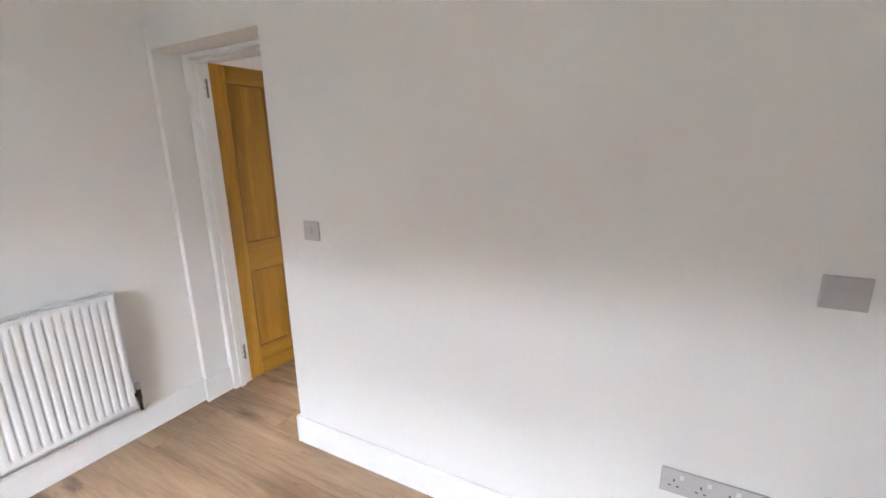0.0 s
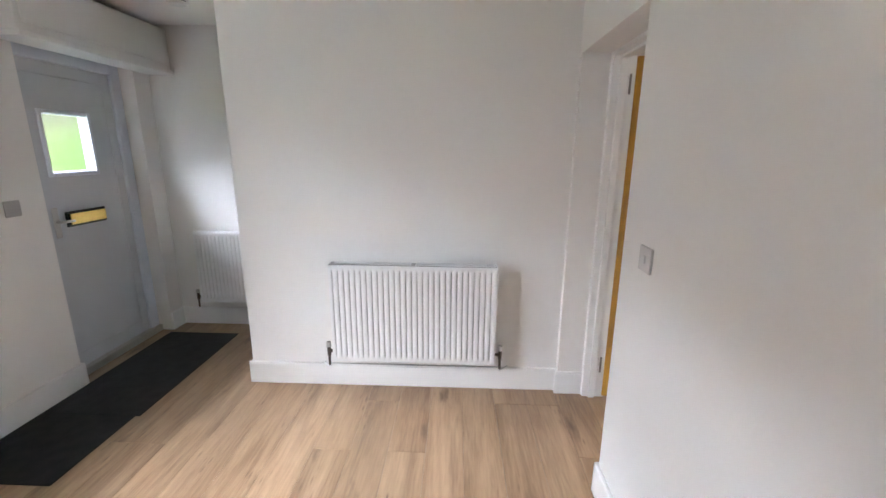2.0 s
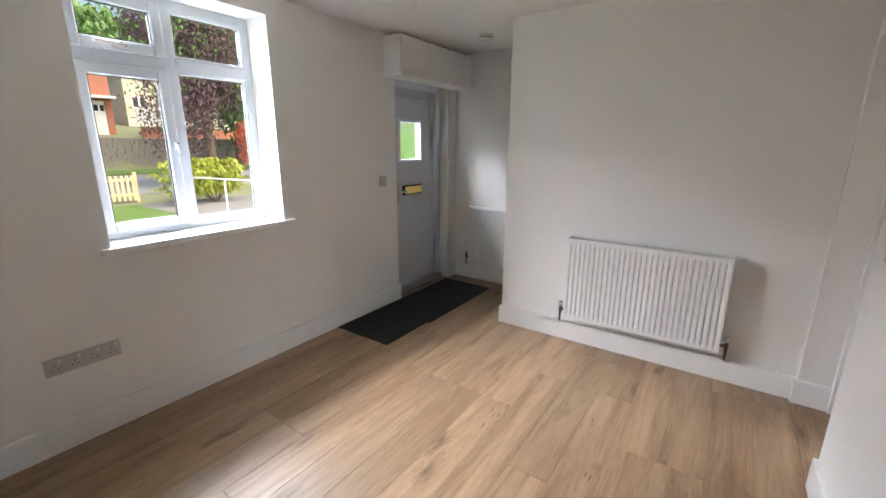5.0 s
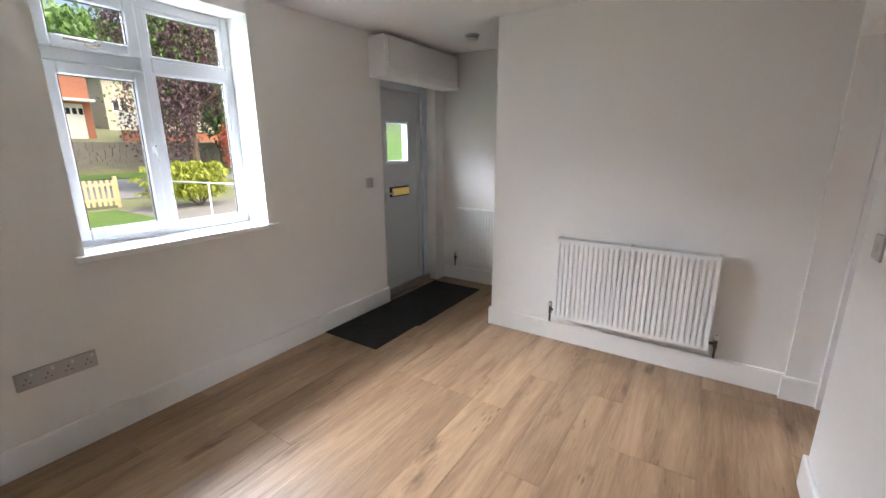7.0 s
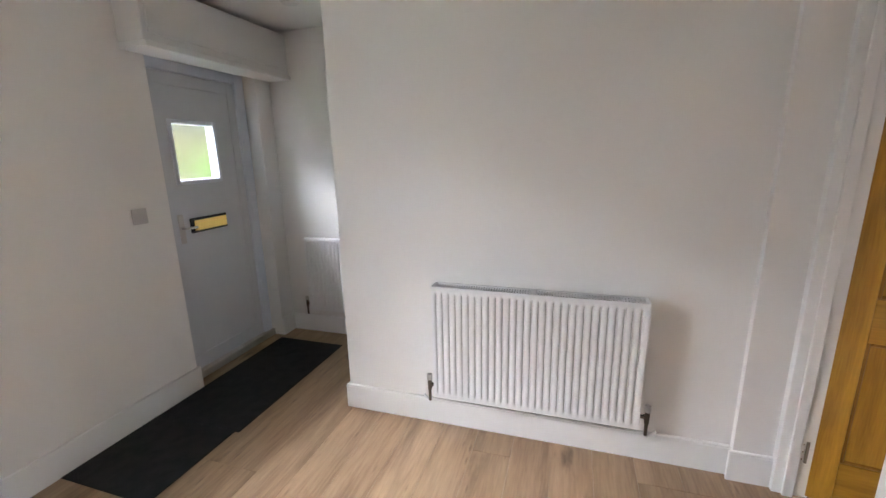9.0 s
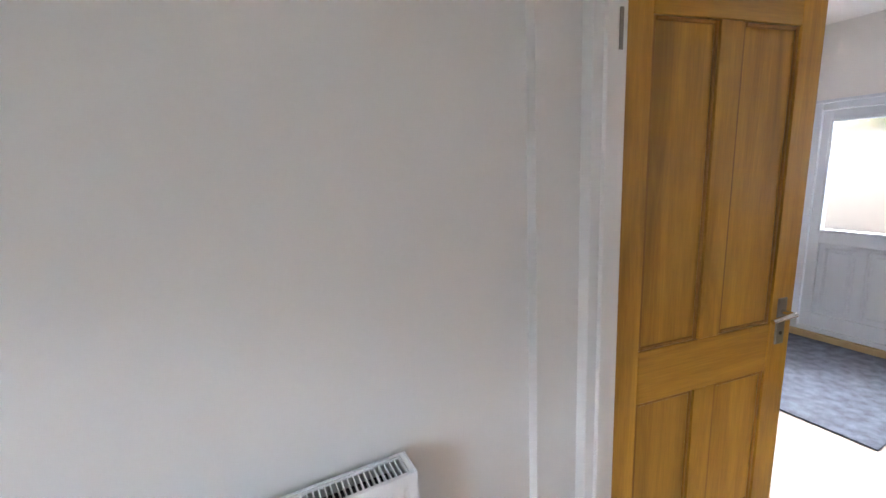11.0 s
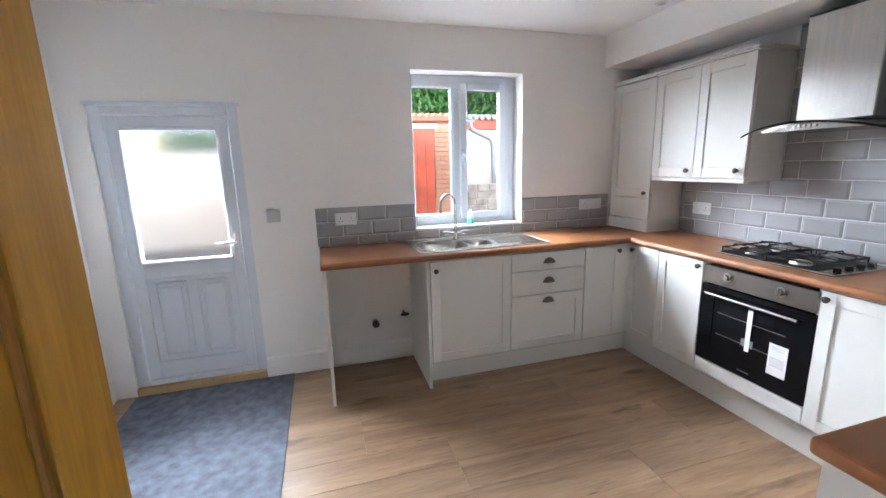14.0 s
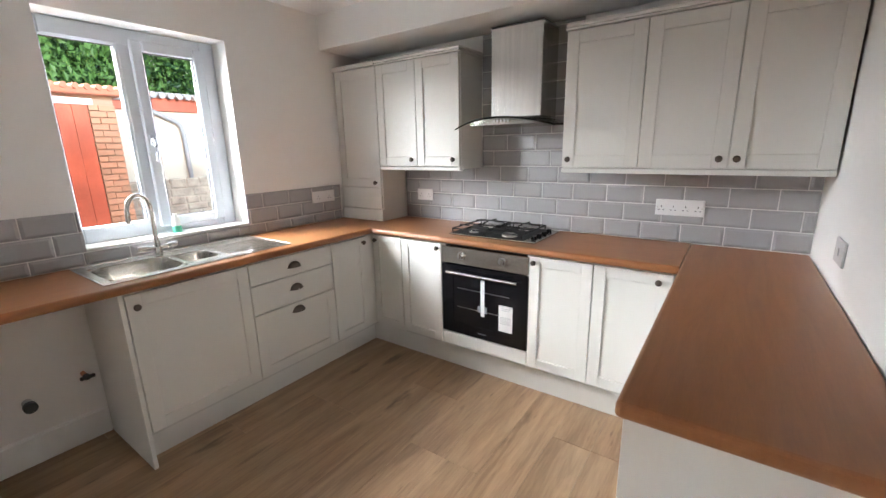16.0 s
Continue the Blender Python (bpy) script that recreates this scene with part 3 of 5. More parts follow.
for a in ((gy0 - e, gy0, gz0 - e, gz1 + e), (gy1, gy1 + e, gz0 - e, gz1 + e), (gy0, gy1, gz0 - e, gz0), (gy0, gy1, gz1, gz1 + e)):
    box(b, -3.152, -3.136, *a, bevel=0.005)
part("glazing_frame", b, UPVC, leaf)
g = part("pane", bx(-3.18, -3.176, gy0, gy1, gz0, gz1), FROST, leaf, "obscured glass pane")
g.visible_shadow = False
lp = part("letter_plate", bx(-3.15, -3.135, 0.125, 0.43, 0.985, 1.085, bevel=0.006), BLACK, leaf, "black and brass letter plate")
part("flap", bx(-3.137, -3.124, 0.145, 0.415, 1.0, 1.07, bevel=0.004, seg=2), GOLD, lp, "polished brass flap")
b = rod(bmesh.new(), (-3.143, 0.06, 1.03), (-3.10, 0.06, 1.03), 0.008)
tube(b, [(-3.10, 0.06, 1.03), (-3.097, 0.09, 1.03), (-3.10, 0.14, 1.028)], 0.008)
box(b, -3.143, -3.138, 0.04, 0.08, 0.93, 1.12, bevel=0.003)
part("handle", b, SATIN, leaf, smooth=True)
part("threshold", bx(-3.25, -3.10, -0.10, 0.739, 0.0, 0.05, bevel=0.004), SATIN, d, "dull metal threshold strip")
for z in (0.45, 1.05, 1.62):
    part("hinge", rod(bmesh.new(), (-3.118, 0.67, z - 0.05), (-3.118, 0.67, z + 0.05), 0.009), UPVC, d)

# ---- kitchen window and back door ----
casement_window("window_2", 3.515, -2.00, -1.10, 0.985, 2.095, -1, "white plastic kitchen window with one opening light",
    sashes=[(-1.925, -1.545, 1.022, 2.045, (-1.572, 1.52, True))], fixed=[(-1.495, -1.165, 1.045, 2.02)],
    mullions=[(-1.522, 1.03, 2.05, 0.03)], transoms=[], fr=0.085)
setting("window_sill_2", bx(KX - 0.004, 3.48, -1.999, -1.146, 0.976, 0.99, bevel=0.003), PLASTIC, "white tiled kitchen window ledge", "window sill")

d = thing("door_3", (3.42, 0.37, 0), "white plastic half-glazed back door, closed, with two lower panels", "door")
tagged(d, kind="structure")
b = bmesh.new()
for a in ((-0.03, 0.035, 0.05, 1.848), (0.705, 0.77, 0.05, 1.848), (0.035, 0.705, 1.785, 1.848), (0.035, 0.705, 0.05, 0.085)):
    box(b, 3.36, 3.43, *a, bevel=0.005)
part("door_frame", b, UPVC, d)
part("head_trim", bx(3.322, 3.36, -0.045, 0.775, 1.836, 1.858, bevel=0.003), UPVC, d)
b = bmesh.new()
gy0, gy1, gz0, gz1 = 0.11, 0.63, 0.885, 1.70
y0, y1, z0, z1 = 0.04, 0.70, 0.09, 1.782
for a in ((y0, gy0, z0, z1), (gy1, y1, z0, z1), (gy0, gy1, gz1, z1), (gy0, gy1, 0.775, gz0), (gy0, gy1, z0, 0.20)):
    box(b, 3.375, 3.43, *a, bevel=0.004)
box(b, 3.40, 3.42, gy0, gy1, 0.20, 0.775)
leaf = part("door_leaf", b, UPVC, d)
for ya, yb in ((0.15, 0.345), (0.405, 0.60)):
    b = bmesh.new()
    e = 0.024
    za, zb = 0.225, 0.745
    for a in ((ya, ya + e, za, zb), (yb - e, yb, za, zb), (ya + e, yb - e, za, za + e), (ya + e, yb - e, zb - e, zb)):
        box(b, 3.386, 3.40, *a, bevel=0.006)
    box(b, 3.392, 3.402, ya + e + 0.012, yb - e - 0.012, za + e + 0.012, zb - e - 0.012, bevel=0.004)
    part("moulded_panel", b, UPVC, leaf)
b = bmesh.new()
e = 0.02
for a in ((gy0 - e, gy0 + 0.004, gz0 - e, gz1 + e), (gy1 - 0.004, gy1 + e, gz0 - e, gz1 + e), (gy0, gy1, gz0 - e, gz0 + 0.004), (gy0, gy1, gz1 - 0.004, gz1 + e)):
    box(b, 3.365, 3.38, *a, bevel=0.005)
part("glazing_bead", b, UPVC, leaf)
g = part("pane", bx(3.40, 3.404, gy0, gy1, gz0, gz1), FROST, leaf, "frosted glass pane")
g.visible_shadow = False
b = bx(3.364, 3.375, 0.06, 0.09, 0.84, 1.04, bevel=0.004)
rod(b, (3.365, 0.075, 0.985), (3.325, 0.075, 0.985), 0.009)
tube(b, [(3.327, 0.07, 0.985), (3.323, 0.11, 0.985), (3.327, 0.185, 0.98)], 0.009)
part("handle", b, PLASTIC, leaf, smooth=True)
part("threshold", bx(3.33, 3.46, -0.03, 0.77, 0.0, 0.05, bevel=0.004), FENCE, d, "bare timber threshold strip")

# ---- kitchen ----
WT, WTH, FA, FB, DB, DT = 0.908, 0.040, 2.81, -2.62, 0.185, 0.858
MA = Matrix(((0, -1, 0, FA), (1, 0, 0, 0), (0, 0, 1, 0), (0, 0, 0, 1)))
MB = Matrix(((1, 0, 0, 0), (0, 1, 0, FB), (0, 0, 1, 0), (0, 0, 0, 1)))


def up(m, dy):
    return Matrix.Translation((0, dy, 0)) @ m


def shaker(m, u0, u1, z0, z1, parent, name="door", flat=False, rail=0.058):
    """A framed cupboard front in a run's own measure: u along, out from the carcass, z up."""
    g = 0.0018
    u0, u1, z0, z1 = u0 + g, u1 - g, z0 + g, z1 - g

    def put(title, owner, *a):
        b = box(bmesh.new(), *a)
        b.transform(m)
        return part(title, b, CAB, owner)

    if flat:
        return put(name, parent, u0, u1, 0.0, 0.019, z0, z1, 0.002)
    r = min(rail, (u1 - u0) * 0.3, (z1 - z0) * 0.4)
    d = put(name, parent, u0 + r - 0.004, u1 - r + 0.004, 0.002, 0.0115, z0 + r - 0.004, z1 - r + 0.004)
    put("stile", d, u0, u0 + r, 0, 0.02, z0, z1, 0.0018)
    put("stile", d, u1 - r, u1, 0, 0.02, z0, z1, 0.0018)
    put("rail", d, u0 + r, u1 - r, 0, 0.0198, z0, z0 + r, 0.0018)
    put("rail", d, u0 + r, u1 - r, 0, 0.0198, z1 - r, z1, 0.0018)
    return d


def knob(m, u, z, parent, out=0.02):
    b = bmesh.new()
    rod(b, (u, out, z), (u, out + 0.012, z), 0.005)
    ball(b, (u, out + 0.019, z), 0.0155, 1, 0.62, 1)
    rod(b, (u, out, z), (u, out + 0.003, z), 0.009)
    b.transform(m)
    return part("knob", b, BRASSK, parent, "aged bronze knob", smooth=True)


def cup(m, u, z, parent, w=0.085, out=0.02):
    """A half-round cup pull, open below."""
    b = bmesh.new()
    rings = []
    n = 10
    for i in range(7):
        s = i / 6 * math.pi / 2
        ring = []
        for k in range(n + 1):
            a = math.pi * k / n
            ring.append(b.verts.new((u + w / 2 * math.cos(a) * math.cos(s * 0.98), out + 0.026 * math.sin(s), z + 0.036 * math.sin(a) * math.cos(s * 0.75) - 0.008)))
        rings.append(ring)
    for i in range(6):
        for k in range(n):
            b.faces.new((rings[i][k], rings[i][k + 1], rings[i + 1][k + 1], rings[i + 1][k]))
    box(b, u - w / 2 - 0.004, u + w / 2 + 0.004, out, out + 0.002, z - 0.01, z - 0.004)
    b.transform(m)
    return part("cup_pull", b, BRASSK, parent, "aged bronze cup pull", smooth=True)


def unit(name, base, label, category, group="kitchen units"):
    return thing(name, base, label, category, group)


# sink run, along the window wall
for y0, y1 in ((-0.48, -0.462), (-1.10, -1.082)):
    e = thing("end_panel", (3.07, y0, 0), "pale grey end panel of the appliance gap under the worktop", "panel", "kitchen end panels")
    part("board", bx(2.795, KX - 0.019, y0, y1, 0, WT - WTH - 0.001, bevel=0.0015), CAB, e)

u = unit("sink_cabinet", (3.05, -1.38, 0), "pale grey shaker sink cupboard with one door", "cabinet")
part("carcass", bx(FA + 0.001, KX - 0.02, -1.655, -1.102, DB - 0.02, WT - WTH - 0.19), CABIN, u)
part("front_rail", bx(FA + 0.002, FA + 0.02, -1.655, -1.102, WT - WTH - 0.19, WT - WTH - 0.001), CABIN, u)
dd = shaker(MA, -1.655, -1.103, DB, DT, u)
knob(MA, -1.138, 0.80, dd)

u = unit("drawer_cabinet", (3.05, -1.93, 0), "pale grey three-drawer base unit", "cabinet")
part("carcass", bx(FA + 0.001, KX - 0.02, -2.218, -1.657, DB - 0.02, WT - WTH - 0.19), CABIN, u)
part("front_rail", bx(FA + 0.002, FA + 0.02, -2.218, -1.657, WT - WTH - 0.19, WT - WTH - 0.001), CABIN, u)
for z0, z1, flat, cz in ((0.735, DT, True, 0.79), (0.565, 0.732, True, 0.655), (DB, 0.562, False, 0.515)):
    dd = shaker(MA, -2.217, -1.657, z0, z1, u, "drawer_front", flat)
    cup(MA, -1.937, cz, dd)

u = unit("corner_cabinet", (3.05, -2.6, 0), "pale grey corner base unit with two narrow doors", "cabinet")
part("carcass", bx(FA + 0.001, KX - 0.02, KY + 0.02, -2.221, DB - 0.02, WT - WTH - 0.001), CABIN, u)
dd = shaker(MA, -2.52, -2.221, DB, DT, u, rail=0.05)
knob(MA, -2.49, 0.82, dd)
dd = shaker(MB, 2.535, 2.80, DB, DT, u, rail=0.05)
knob(MB, 2.765, 0.82, dd)
part("corner_post", bx(2.80, FA, -2.62, -2.521, DB, DT, bevel=0.002), CAB, u)

u = unit("base_cabinet", (2.36, -2.87, 0), "pale grey shaker base cupboard beside the oven", "cabinet")
part("carcass", bx(2.199, 2.534, KY + 0.02, FB - 0.001, DB - 0.02, WT - WTH - 0.001), CABIN, u)
dd = shaker(MB, 2.199, 2.533, DB, DT, u)
knob(MB, 2.226, 0.825, dd)

u = unit("oven_housing", (1.9, -2.87, 0), "pale grey oven housing with filler panel below the oven", "cabinet")
b = bx(2.18, 2.197, KY + 0.02, FB - 0.001, DB - 0.02, WT - WTH - 0.001)
box(b, 1.603, 1.62, KY + 0.02, FB - 0.001, DB - 0.02, WT - WTH - 0.001)
box(b, 1.62, 2.18, KY + 0.02, FB - 0.001, DB - 0.02, DB)
part("carcass", b, CABIN, u)
shaker(MB, 1.603, 2.197, DB, 0.272, u, "filler_panel", True)

ov = thing("oven", (1.9, -2.87, 0.273), "built-in single electric oven with black glass door and steel fascia", "oven")
part("body", bx(1.625, 2.175, KY + 0.06, FB - 0.002, 0.276, 0.85), BLACK, ov)
b = bx(1.606, 2.194, FB, FB + 0.02, 0.742, 0.846, bevel=0.002)
fas = part("fascia", b, STEEL_H, ov, "brushed steel control panel")
for x in (1.765, 2.045):
    k = bmesh.new()
    rod(k, (x, FB + 0.02, 0.80), (x, FB + 0.024, 0.80), 0.026, seg=24)
    rod(k, (x, FB + 0.024, 0.80), (x, FB + 0.045, 0.80), 0.019, 0.0165, seg=24)
    box(k, x - 0.003, x + 0.003, FB + 0.04, FB + 0.049, 0.783, 0.817, bevel=0.001)
    part("control_knob", k, CHROME, fas, "chrome control knob", smooth=True)
b = bmesh.new()
for a in ((1.606, 1.69, 0.278, 0.733), (2.11, 2.194, 0.278, 0.733), (1.69, 2.11, 0.278, 0.35), (1.69, 2.11, 0.665, 0.733)):
    box(b, a[0], a[1], FB, FB + 0.02, a[2], a[3])
od = part("oven_door", b, OVENGLASS, ov, "black glass oven door")
part("window_pane", bx(1.69, 2.11, FB + 0.009, FB + 0.0165, 0.35, 0.665), OVENGLASS, od)
for z in (0.46, 0.585):
    part("shelf_runner", rod(bmesh.new(), (1.72, FB + 0.0175, z), (2.08, FB + 0.0175, z), 0.0015, seg=6), SATIN, od)
b = bmesh.new()
rod(b, (1.66, FB + 0.05, 0.69), (2.14, FB + 0.05, 0.69), 0.009)
for x in (1.69, 2.11):
    rod(b, (x, FB + 0.018, 0.69), (x, FB + 0.05, 0.69), 0.007)
part("oven_handle", b, STEEL_H, od, "steel bar handle", smooth=True)
part("paper_label", bx(1.695, 1.785, FB + 0.0202, FB + 0.021, 0.365, 0.53), PAPER, od, "white paper label")
for w, z in ((0.06, 0.512), (0.05, 0.5), (0.07, 0.455), (0.072, 0.445), (0.07, 0.435), (0.064, 0.425), (0.07, 0.415)):
    part("print_line", bx(1.74 - w / 2, 1.74 + w / 2, FB + 0.021, FB + 0.0214, z - 0.0011, z + 0.0011), INK, od)
part("protective_strip", bx(1.882, 1.908, FB + 0.0202, FB + 0.023, 0.43, 0.662, bevel=0.001), PAPER, od, "white protective strip")
b = bx(1.865, 1.93, FB + 0.0202, FB + 0.0212, 0.453, 0.495)
part("energy_sticker", b, INK, od, "small grey sticker")
part("badge", bx(1.87, 1.93, FB + 0.0201, FB + 0.0208, 0.307, 0.313), INK, od)

u = unit("base_cabinet", (1.25, -2.87, 0), "pale grey two-door shaker base unit by the peninsula", "cabinet")
part("carcass", bx(0.90, 1.601, KY + 0.02, FB - 0.001, DB - 0.02, WT - WTH - 0.001), CABIN, u)
dd = shaker(MB, 1.256, 1.601, DB, DT, u)
knob(MB, 1.572, 0.822, dd)
dd = shaker(MB, 0.90, 1.254, DB, DT, u)
knob(MB, 0.955, 0.815, dd)

u = unit("peninsula_cabinet", (0.58, -2.0, 0), "pale grey peninsula base unit with plain end panel", "cabinet")
part("carcass", bx(PX + 0.02, 0.84, KY + 0.02, -1.42, 0.0, WT - WTH - 0.001), CAB, u)
part("end_panel", bx(PX + 0.004, 0.862, -1.419, -1.40, 0, WT - WTH - 0.001, bevel=0.0015), CAB, u)

pl = thing("plinth", (2.85, -2.0, 0), "pale grey plinth boards along the base units", "plinth")
part("board", bx(FA + 0.085, FA + 0.101, -2.67, -1.101, 0.002, DB - 0.022), CAB, pl)
part("board", bx(0.863, FA + 0.084, FB - 0.066, FB - 0.05, 0.002, DB - 0.022), CAB, pl)

# worktop in three lengths, with cut-outs
SX0, SX1, SY0, SY1 = 2.838, 3.288, -1.965, -1.06
wt = thing("worktop", (3.05, -1.8, WT - WTH), "warm brown wood-effect laminate worktop in a U shape", "worktop")
b = bmesh.new()
FXA, FYB = 2.785, -2.585
for a in ((FXA, SX0 + 0.03, FYB, -0.455), (SX1 - 0.03, KX - 0.009, FYB, -0.455), (SX0 + 0.03, SX1 - 0.03, SY1 - 0.03, -0.455), (SX0 + 0.03, SX1 - 0.03, FYB, SY0 + 0.03)):
    box(b, *a, WT - WTH, WT)
bmesh.ops.remove_doubles(b, verts=b.verts[:], dist=0.0001)
part("worktop_length", b, WORKTOP, wt)
rod_b = bmesh.new()
rod(rod_b, (FXA, FYB, WT - 0.02), (FXA, -0.455, WT - 0.02), 0.0199, seg=20)
part("rounded_edge", rod_b, WORKTOP, wt, smooth=True)
part("worktop_length", bx(0.8785, KX - 0.009, KY + 0.009, FYB - 0.0005, WT - WTH, WT, bevel=0.0008), WORKTOP_X, wt)
rod_b = rod(bmesh.new(), (0.8785, FYB - 0.0005, WT - 0.02), (FXA, FYB - 0.0005, WT - 0.02), 0.0199, seg=20)
part("rounded_edge", rod_b, WORKTOP_X, wt, smooth=True)
b = bx(PX + 0.002, 0.878, KY + 0.009, -1.375, WT - WTH, WT, bevel=0.012, seg=3)
part("worktop_length", b, WORKTOP, wt)

# sink with bowl, half bowl, drainer and tap
sk = thing("sink", (3.07, -1.5, WT), "stainless steel one and a half bowl sink with drainer", "sink")


def bowl(cx, cy, rx, ry, depth, k=0.55):
    """A rounded rectangular basin, with its rim at the top."""
    b = bmesh.new()
    rings = []
    n = 40
    for s, z in ((1.06, 0.003), (1.0, 0.002), (0.96, -0.02), (0.93, -depth * 0.8), (0.86, -depth * 0.96), (0.7, -depth), (0.1, -depth - 0.004)):
        ring = []
        for i in range(n):
            a = 2 * math.pi * i / n
            c, q = math.cos(a), math.sin(a)
            ring.append(b.verts.new((cx + rx * s * math.copysign(abs(c) ** k, c), cy + ry * s * math.copysign(abs(q) ** k, q), WT + z)))
        rings.append(ring)
    for i in range(len(rings) - 1):
        for j in range(n):
            b.faces.new((rings[i][j], rings[i][(j + 1) % n], rings[i + 1][(j + 1) % n], rings[i + 1][j]))
    b.faces.new(rings[-1])
    return b


b = bmesh.new()
b1 = (3.045, -1.255, 0.165, 0.165)
b2 = (3.045, -1.52, 0.115, 0.085)
z0, z1 = WT + 0.0005, WT + 0.004
for a in ((SX0, b1[0] - b1[2] * 0.97, SY0, SY1), (b1[0] + b1[2] * 0.97, SX1, SY0, SY1), (b1[0] - b1[2] * 0.97, b1[0] + b1[2] * 0.97, b1[1] + b1[3] * 0.97, SY1), (b1[0] - b1[2] * 0.97, b1[0] + b1[2] * 0.97, b2[1] + b2[3] * 0.97, b1[1] - b1[3] * 0.97), (b1[0] - b1[2] * 0.97, b1[0] + b1[2] * 0.97, SY0, b2[1] - b2[3] * 0.97), (b1[0] - b1[2] * 0.97, b2[0] - b2[2] * 0.97, b2[1] - b2[3], b2[1] + b2[3]), (b2[0] + b2[2] * 0.97, b1[0] + b1[2] * 0.97, b2[1] - b2[3], b2[1] + b2[3])):
    box(b, *a, z0, z1)
part("deck", b, STEEL_H, sk)
b = bmesh.new()
for a in ((SX0 - 0.006, SX0 + 0.004, SY0 - 0.006, SY1 + 0.006), (SX1 - 0.004, SX1 + 0.006, SY0 - 0.006, SY1 + 0.006), (SX0, SX1, SY0 - 0.006, SY0 + 0.004), (SX0, SX1, SY1 - 0.004, SY1 + 0.006)):
    box(b, *a, WT + 0.0003, WT + 0.006, bevel=0.0025)
part("rim", b, CHROME, sk)
part("bowl", bowl(*b1, 0.16), STEEL_H, sk, smooth=True)
part("half_bowl", bowl(*b2, 0.09), STEEL_H, sk, smooth=True)
for i in range(7):
    x = 2.93 + i * 0.038
    part("drainer_rib", rod(bmesh.new(), (x, -1.63, WT + 0.0035), (x, -1.93, WT + 0.0035), 0.004, seg=8), STEEL_H, sk, smooth=True)
for q in (b1, b2):
    dep = 0.16 if q is b1 else 0.09
    part("waste", rod(bmesh.new(), (q[0], q[1], WT - dep - 0.003), (q[0], q[1], WT - dep + 0.001), 0.03, seg=20), CHROME, sk)
tp = thing("mixer_tap", (3.235, -1.42, WT + 0.004), "chrome swan-neck mixer tap behind the sink", "tap")
cx, cy = 3.235, -1.42
b = rod(bmesh.new(), (cx, cy, WT + 0.004), (cx, cy, WT + 0.05), 0.022, 0.018, seg=20)
rod(b, (cx, cy, WT + 0.05), (cx, cy, WT + 0.085), 0.016)
part("body", b, CHROME, tp, smooth=True)
pts = [(cx, cy, WT + 0.07), (cx, cy, WT + 0.25)]
sx, sy = -0.045, 0.068
for i in range(1, 13):
    a = math.pi * i / 12
    pts.append((cx + sx * (1 - math.cos(a)), cy + sy * (1 - math.cos(a)), WT + 0.25 + 0.085 * math.sin(a)))
pts.append((cx + 2 * sx, cy + 2 * sy, WT + 0.205))
part("spout", tube(bmesh.new(), pts, 0.0115), CHROME, tp, smooth=True)
for s in (-1, 1):
    b = rod(bmesh.new(), (cx, cy, WT + 0.045), (cx, cy + s * 0.075, WT + 0.05), 0.011)
    rod(b, (cx, cy + s * 0.05, WT + 0.049), (cx, cy + s * 0.095, WT + 0.051), 0.017, 0.014)
    part("tap_handle", b, CHROME, tp, smooth=True)

sb = thing("soap_bottle", (3.41, -1.60, 0.99), "small clear bottle half full of green soap on the ledge", "bottle")
b = rod(bmesh.new(), (3.41, -1.60, 0.99), (3.41, -1.60, 1.03), 0.024, seg=18)
part("liquid", b, GREENPL, sb, "green liquid soap", smooth=True)
b = rod(bmesh.new(), (3.41, -1.60, 1.03), (3.41, -1.60, 1.075), 0.024, 0.02, seg=18)
part("bottle", b, PLASTIC, sb, smooth=True)
b = rod(bmesh.new(), (3.41, -1.60, 1.075), (3.41, -1.60, 1.10), 0.011, seg=14)
part("cap", b, PLASTIC, sb, smooth=True)

# gas hob
hx0, hx1, hy0, hy1 = 1.60, 2.18, -3.07, -2.665
hb = thing("gas_hob", (1.89, -2.87, WT), "four-burner steel gas hob with black pan supports", "hob")
part("tray", bx(hx0, hx1, hy0, hy1, WT + 0.0005, WT + 0.009, bevel=0.003), STEEL_H, hb)
part("glass_plate", bx(hx0 + 0.075, hx1 - 0.006, hy0 + 0.006, hy1 - 0.006, WT + 0.009, WT + 0.0105), HOBBLACK, hb)
for bx_, by_, br in ((1.80, -2.97, 0.03), (1.80, -2.76, 0.042), (2.05, -2.97, 0.04), (2.05, -2.76, 0.026)):
    b = rod(bmesh.new(), (bx_, by_, WT + 0.0105), (bx_, by_, WT + 0.02), br * 1.15, br * 1.1, seg=20)
    bn = part("burner", b, SATIN, hb, smooth=True)
    part("burner_cap", rod(bmesh.new(), (bx_, by_, WT + 0.02), (bx_, by_, WT + 0.026), br, br * 0.92, seg=20), STEEL_H, bn, smooth=True)
